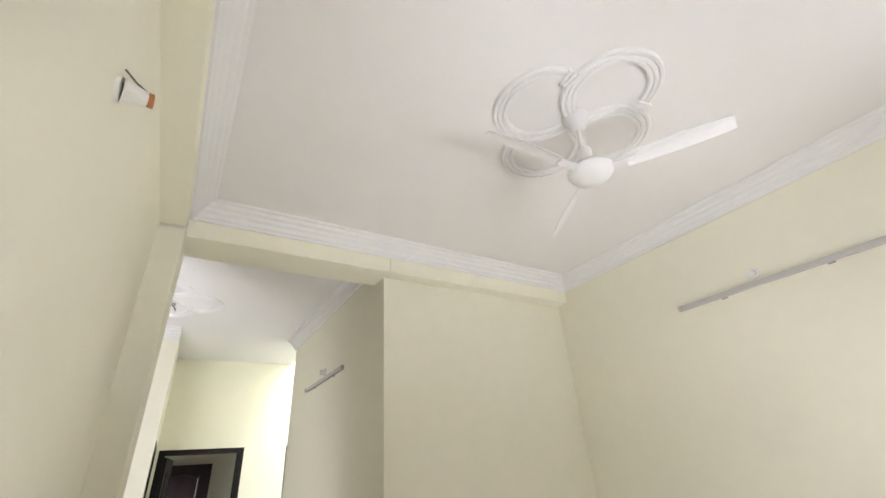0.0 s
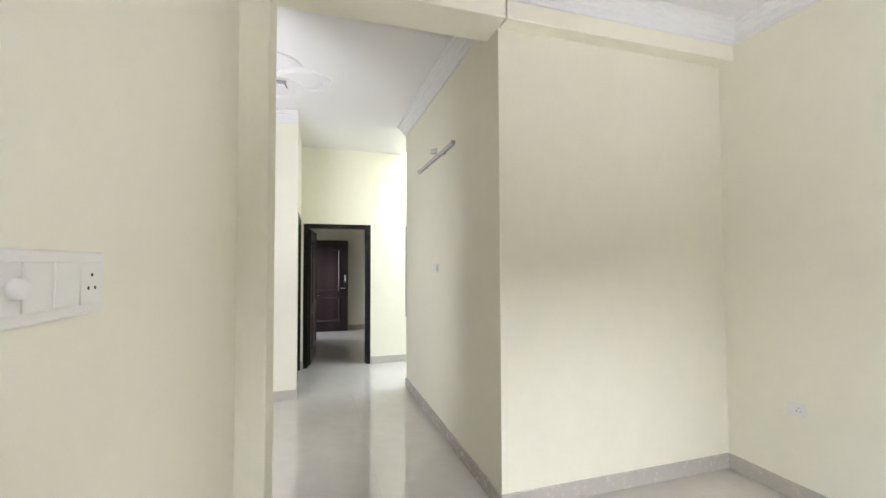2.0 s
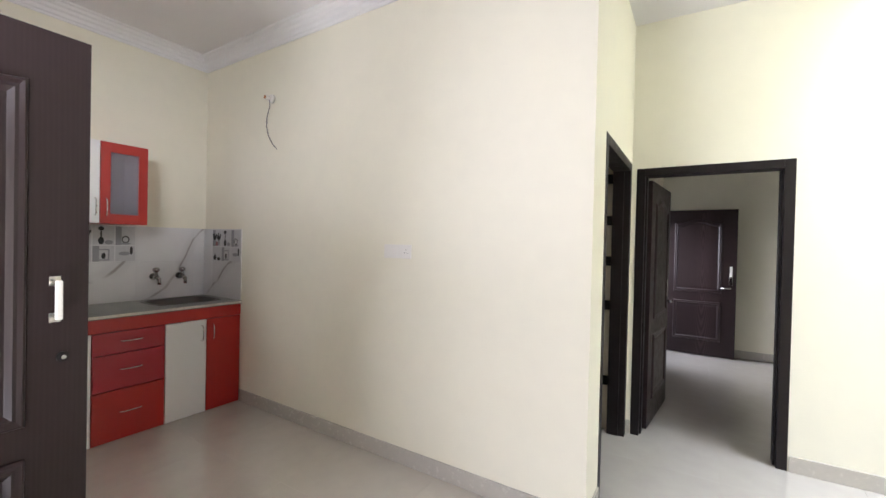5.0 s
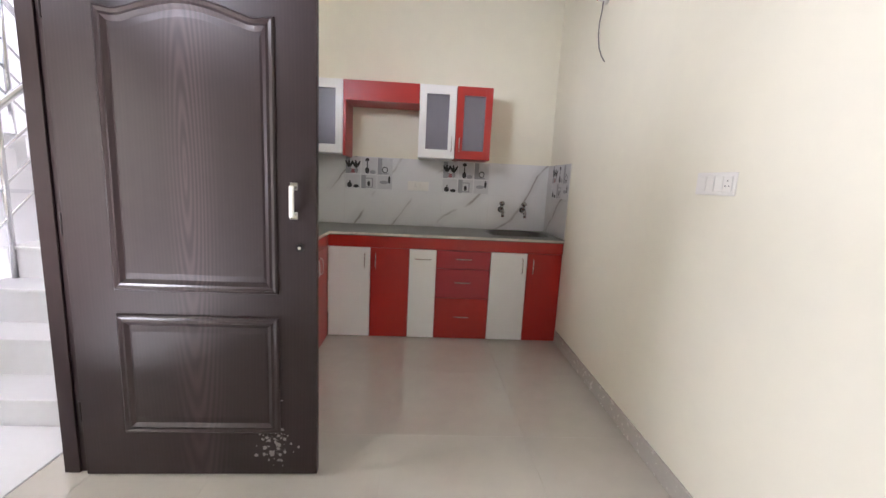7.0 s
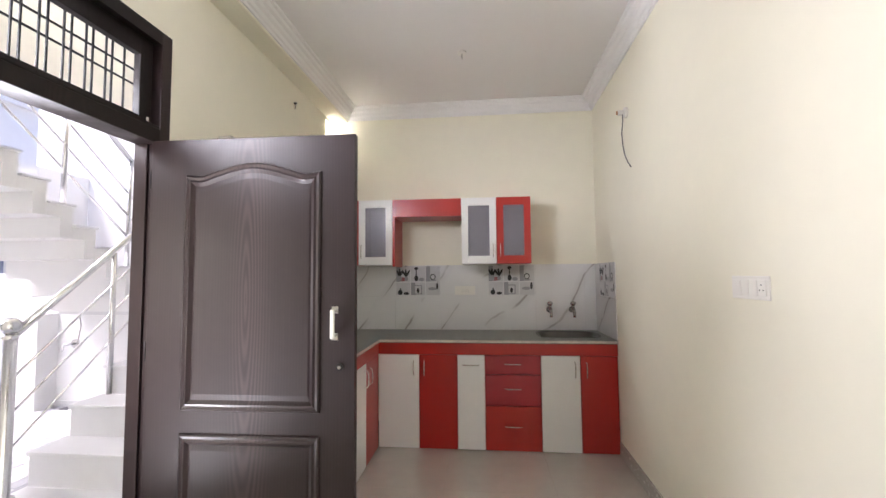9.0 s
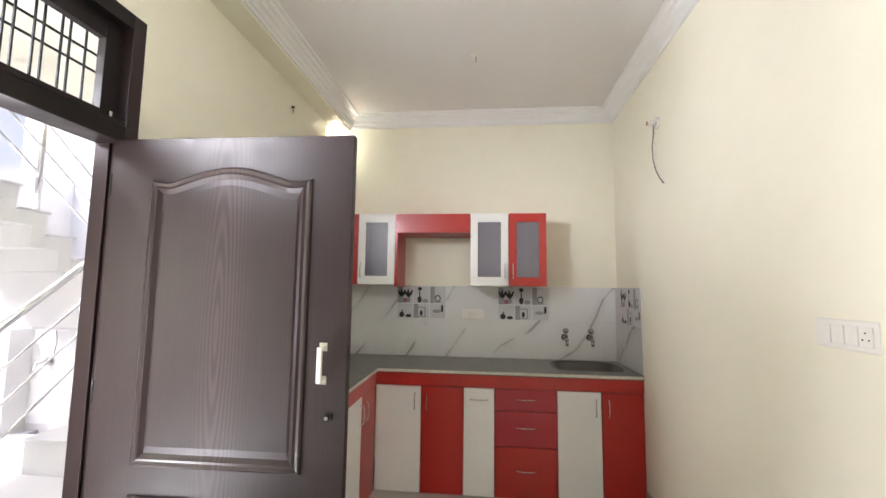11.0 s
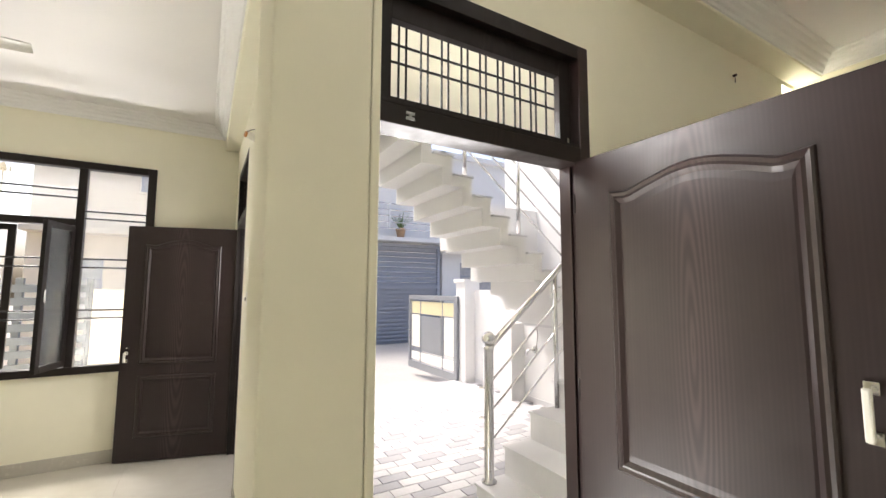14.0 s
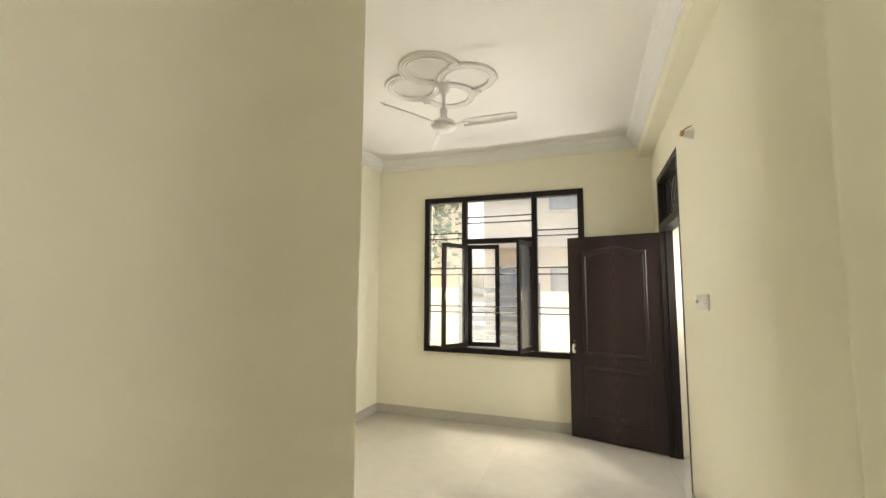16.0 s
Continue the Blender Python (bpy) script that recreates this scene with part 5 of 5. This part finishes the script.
def far_house(name, label, x0, x1, y, h, wins, mat, depth=7.0, slab_at=()):
    g = thing(name, label, "house", pose(0, 0, -0.3))
    us = [(a, b, c + 0.3, d + 0.3) for a, b, c, d in wins]
    w = wall("wall", 'y', y - 0.25, y, x0, x1, 0, h, us, mat, "")
    w.parent = g
    for k in ("label", "category", "kind"):
        if k in w:
            del w[k]
    part("side_wall", boxes((x0, x0 + 0.25, y - depth, y - 0.25, 0, h), (x1 - 0.25, x1, y - depth, y - 0.25, 0, h), (x0, x1, y - depth - 0.25, y - depth, 0, h)), mat, g)
    part("roof", boxes((x0 - 0.15, x1 + 0.15, y - depth - 0.4, y + 0.15, h, h + 0.18)), mat, g)
    for z in slab_at:
        part("ledge", boxes((x0, x1, y, y + 0.55, z + 0.3, z + 0.42), bevel=0.01), mat, g)
    for a, b, c, d in us:
        wd = part("window", boxes((a, a + 0.06, y - 0.14, y - 0.06, c, d), (b - 0.06, b, y - 0.14, y - 0.06, c, d), (a + 0.06, b - 0.06, y - 0.14, y - 0.06, c, c + 0.06), (a + 0.06, b - 0.06, y - 0.14, y - 0.06, d - 0.06, d), ((a + b) / 2 - 0.03, (a + b) / 2 + 0.03, y - 0.14, y - 0.06, c + 0.06, d - 0.06), (a + 0.06, b - 0.06, y - 0.14, y - 0.07, c + (d - c) * 0.6, c + (d - c) * 0.6 + 0.05)), M_shutter, g)
        part("pane", boxes((a + 0.06, b - 0.06, y - 0.105, y - 0.095, c + 0.06, d - 0.06)), M_farpane, wd)
        part("sill", boxes((a - 0.08, b + 0.08, y, y + 0.06, c - 0.06, c), bevel=0.005), mat, wd)
    part("floor_slab", boxes((x0 + 0.25, x1 - 0.25, y - depth, y - 0.26, 3.1, 3.25)), mat, g)
    return g


hA = far_house("house", "white two-storey house across the lane with grey windows", -13.0, -7.25, -14.2, 6.6, [(-9.7, -8.0, 1.15, 2.45)], M_white_ext, slab_at=(2.75,))
hB = far_house("house", "white house with a wide dark grey louvred gate", -7.15, -0.6, -14.2, 6.6, [(-3.4, -1.9, 4.1, 5.3)], M_white_ext, slab_at=(3.05,))
sg = thing("shutter_gate", "dark grey louvred gate of the house across the lane", "gate")
part("frame", boxes((-7.1, -7.0, -14.18, -14.10, -0.3, 3.0), (-4.5, -4.4, -14.18, -14.10, -0.3, 3.0), (-7.0, -4.5, -14.18, -14.10, 2.9, 3.0), (-7.0, -4.5, -14.18, -14.10, 1.50, 1.62)), M_shutter, sg)
part("backing", boxes((-7.0, -4.5, -14.195, -14.185, -0.3, 2.9)), M_shutter, sg)
for k in range(13):
    part("slat", boxes((-7.0, -4.5, -14.17, -14.12, -0.22 + k * 0.13, -0.14 + k * 0.13)), M_shutter, sg)
for k in range(7):
    part("bar", tube(bmesh.new(), (-7.0, -14.13, 1.72 + k * 0.17), (-4.5, -14.13, 1.72 + k * 0.17), 0.02, 8), M_steel, sg)
br = thing("balcony_railing", "white balcony railing above the louvred gate", "railing")
for k in range(5):
    part("bar", tube(bmesh.new(), (-7.1, -13.7, 3.45 + k * 0.2), (-0.7, -13.7, 3.45 + k * 0.2), 0.018, 8), M_steel, br)
for x in (-7.1, -5.0, -2.9, -0.75):
    part("post", boxes((x - 0.03, x + 0.03, -13.73, -13.67, 3.45, 4.3)), M_white_ext, br)


def potted_plant(x, y, z):
    """A clay pot with arching strap leaves."""
    r = random.Random(11)
    g = thing("potted_plant", "spiky green plant in a clay pot on the balcony", "plant", pose(x, y, z))
    part("pot", lathe(bmesh.new(), [(0.11, 0.0), (0.16, 0.26), (0.18, 0.27), (0.18, 0.31), (0.15, 0.31), (0.14, 0.27)], seg=18), M_brick, g, smooth=True)
    for k in range(16):
        a, lean, l = k * 2.4, r.uniform(0.15, 0.9), r.uniform(0.45, 0.75)
        side = Vector((-math.sin(a), math.cos(a), 0))
        bm = bmesh.new()
        rows = []
        for i in range(6):
            f = i / 5
            c = Vector((math.cos(a) * l * lean * f, math.sin(a) * l * lean * f, 0.27 + l * (f - 0.45 * lean * f * f)))
            w = 0.028 * (1 - f) ** 0.6 + 0.002
            rows.append([bm.verts.new(c - side * w), bm.verts.new(c + Vector((0, 0, -0.008))), bm.verts.new(c + side * w)])
        for p, q in zip(rows, rows[1:]):
            for j in range(2):
                bm.faces.new((p[j], p[j + 1], q[j + 1], q[j]))
        part("leaf", bm, M_leaf, g)


potted_plant(-5.46, -13.85, 3.17)
far_house("house", "pale house across the lane with barred windows", -0.3, 3.6, -14.0, 6.2, [(0.4, 1.6, 0.9, 2.2), (2.2, 3.2, 0.9, 2.2), (0.4, 1.6, 3.9, 5.1)], M_beige_ext, slab_at=(2.75,))
far_house("house", "pale house further along the lane", 6.6, 12.5, -14.6, 6.0, [(7.4, 8.6, 0.9, 2.2), (10, 11.4, 0.9, 2.2)], M_yellow_ext)


def tree(x, y, h, spread, seed, n=900):
    r = random.Random(seed)
    g = thing("tree", "leafy green street tree beyond the front wall", "tree", pose(x, y, -0.3))
    bm = bmesh.new()
    tube(bm, (0, 0, 0), (0.08, 0.05, h * 0.45), 0.13, 10, 0.09)
    limbs = []
    for k in range(7):
        a = k * 0.9 + r.random() * 0.5
        e = Vector((0.08 + spread * 0.6 * math.cos(a), 0.05 + spread * 0.6 * math.sin(a), h * r.uniform(0.6, 0.92)))
        tube(bm, (0.08, 0.05, h * 0.42), e, 0.06, 8, 0.02)
        limbs.append(e)
    part("trunk", bm, M_bark, g)
    vs, fs = [], []
    for i in range(n):
        c = r.choice(limbs)
        p = c + Vector((r.gauss(0, spread * 0.28), r.gauss(0, spread * 0.28), r.gauss(0, h * 0.10)))
        q = Euler((r.uniform(0, 6), r.uniform(0, 6), r.uniform(0, 6))).to_matrix()
        l = r.uniform(0.07, 0.14)
        b = len(vs)
        for d in ((-0.3, 0, 0), (0, -0.5, 0.05), (0, 0.5, 0.05), (0.5, 0, -0.1), (1.0, 0, -0.3)):
            vs.append(p + q @ (Vector(d) * l))
        fs += [(b, b + 1, b + 3, b + 2), (b + 1, b + 4, b + 2, b + 3)]
        fs[-1] = (b + 1, b + 4, b + 3)
        fs.append((b + 3, b + 4, b + 2))
    me = bpy.data.meshes.new("crown")
    me.from_pydata([tuple(v) for v in vs], [], fs)
    crown = new("crown", me)
    me.materials.append(M_leaf)
    crown.parent = g


tree(3.95, -9.6, 5.0, 1.0, 3, 1700)

# paving blocks of the porch: alternate pale and grey, each a piece of its own near the door
pav = thing("porch_paving", "grey and white interlocking paving blocks of the porch", "paving", kind="structure")
bw, bh = 0.24, 0.12
block = [mesh_of(box(bmesh.new(), 0.003, bw - 0.003, 0.003, bh - 0.003, -0.05, 0.0, bevel=0.004), "paver"), mesh_of(box(bmesh.new(), 0.003, bw - 0.003, 0.003, bh - 0.003, -0.05, 0.0, bevel=0.004), "paver")]
block[0].materials.append(M_paver)
block[1].materials.append(M_paver_dark)
rest = bmesh.new()
cnt = 0
for j in range(38):
    for i in range(15):
        x = -3.84 + i * bw + (bw / 2 if j % 2 else 0)
        y = -2.99 - j * bh
        if x + bw > -0.40:
            continue
        pale = (i * 2 + (j % 2) + (j // 2)) % 3 != 0
        if cnt < 300 and x > -2.9 and y > -6.9 and not (x < -1.66 and y > -4.0) and y < -3.72:
            o = new("paver", block[0 if pale else 1])
            o.parent = pav
            o.location = (x, y, 0.0)
            cnt += 1
        else:
            box(rest, x + 0.003, x + bw - 0.003, y + 0.003, y + bh - 0.003, -0.05, -0.001, mi=0 if pale else 1)
tagged(part("paver_rest", rest, [M_paver, M_paver_dark], pav), kind="stuff")

# floor tiles, cut where they meet the edges of each area
TILE, GAP = 0.745, 0.0004
cut = {}
for xa, xb, ya, yb in FLOOR:
    for i in range(10):
        for j in range(-5, 11):
            x0, x1 = max(xa, -3.87 + i * TILE), min(xb, -3.87 + (i + 1) * TILE)
            y0, y1 = max(ya, -2.86 + j * TILE), min(yb, -2.86 + (j + 1) * TILE)
            if x1 - x0 < 0.02 or y1 - y0 < 0.02:
                continue
            size = (round(x1 - x0, 4), round(y1 - y0, 4))
            if size not in cut:
                cut[size] = mesh_of(box(bmesh.new(), GAP, size[0] - GAP, GAP, size[1] - GAP, -0.006, 0.0), "floor_tile")
                cut[size].materials.append(M_floor)
            o = new("floor_tile", cut[size])
            o.parent = slab
            o.location = (x0, y0, 0.0)
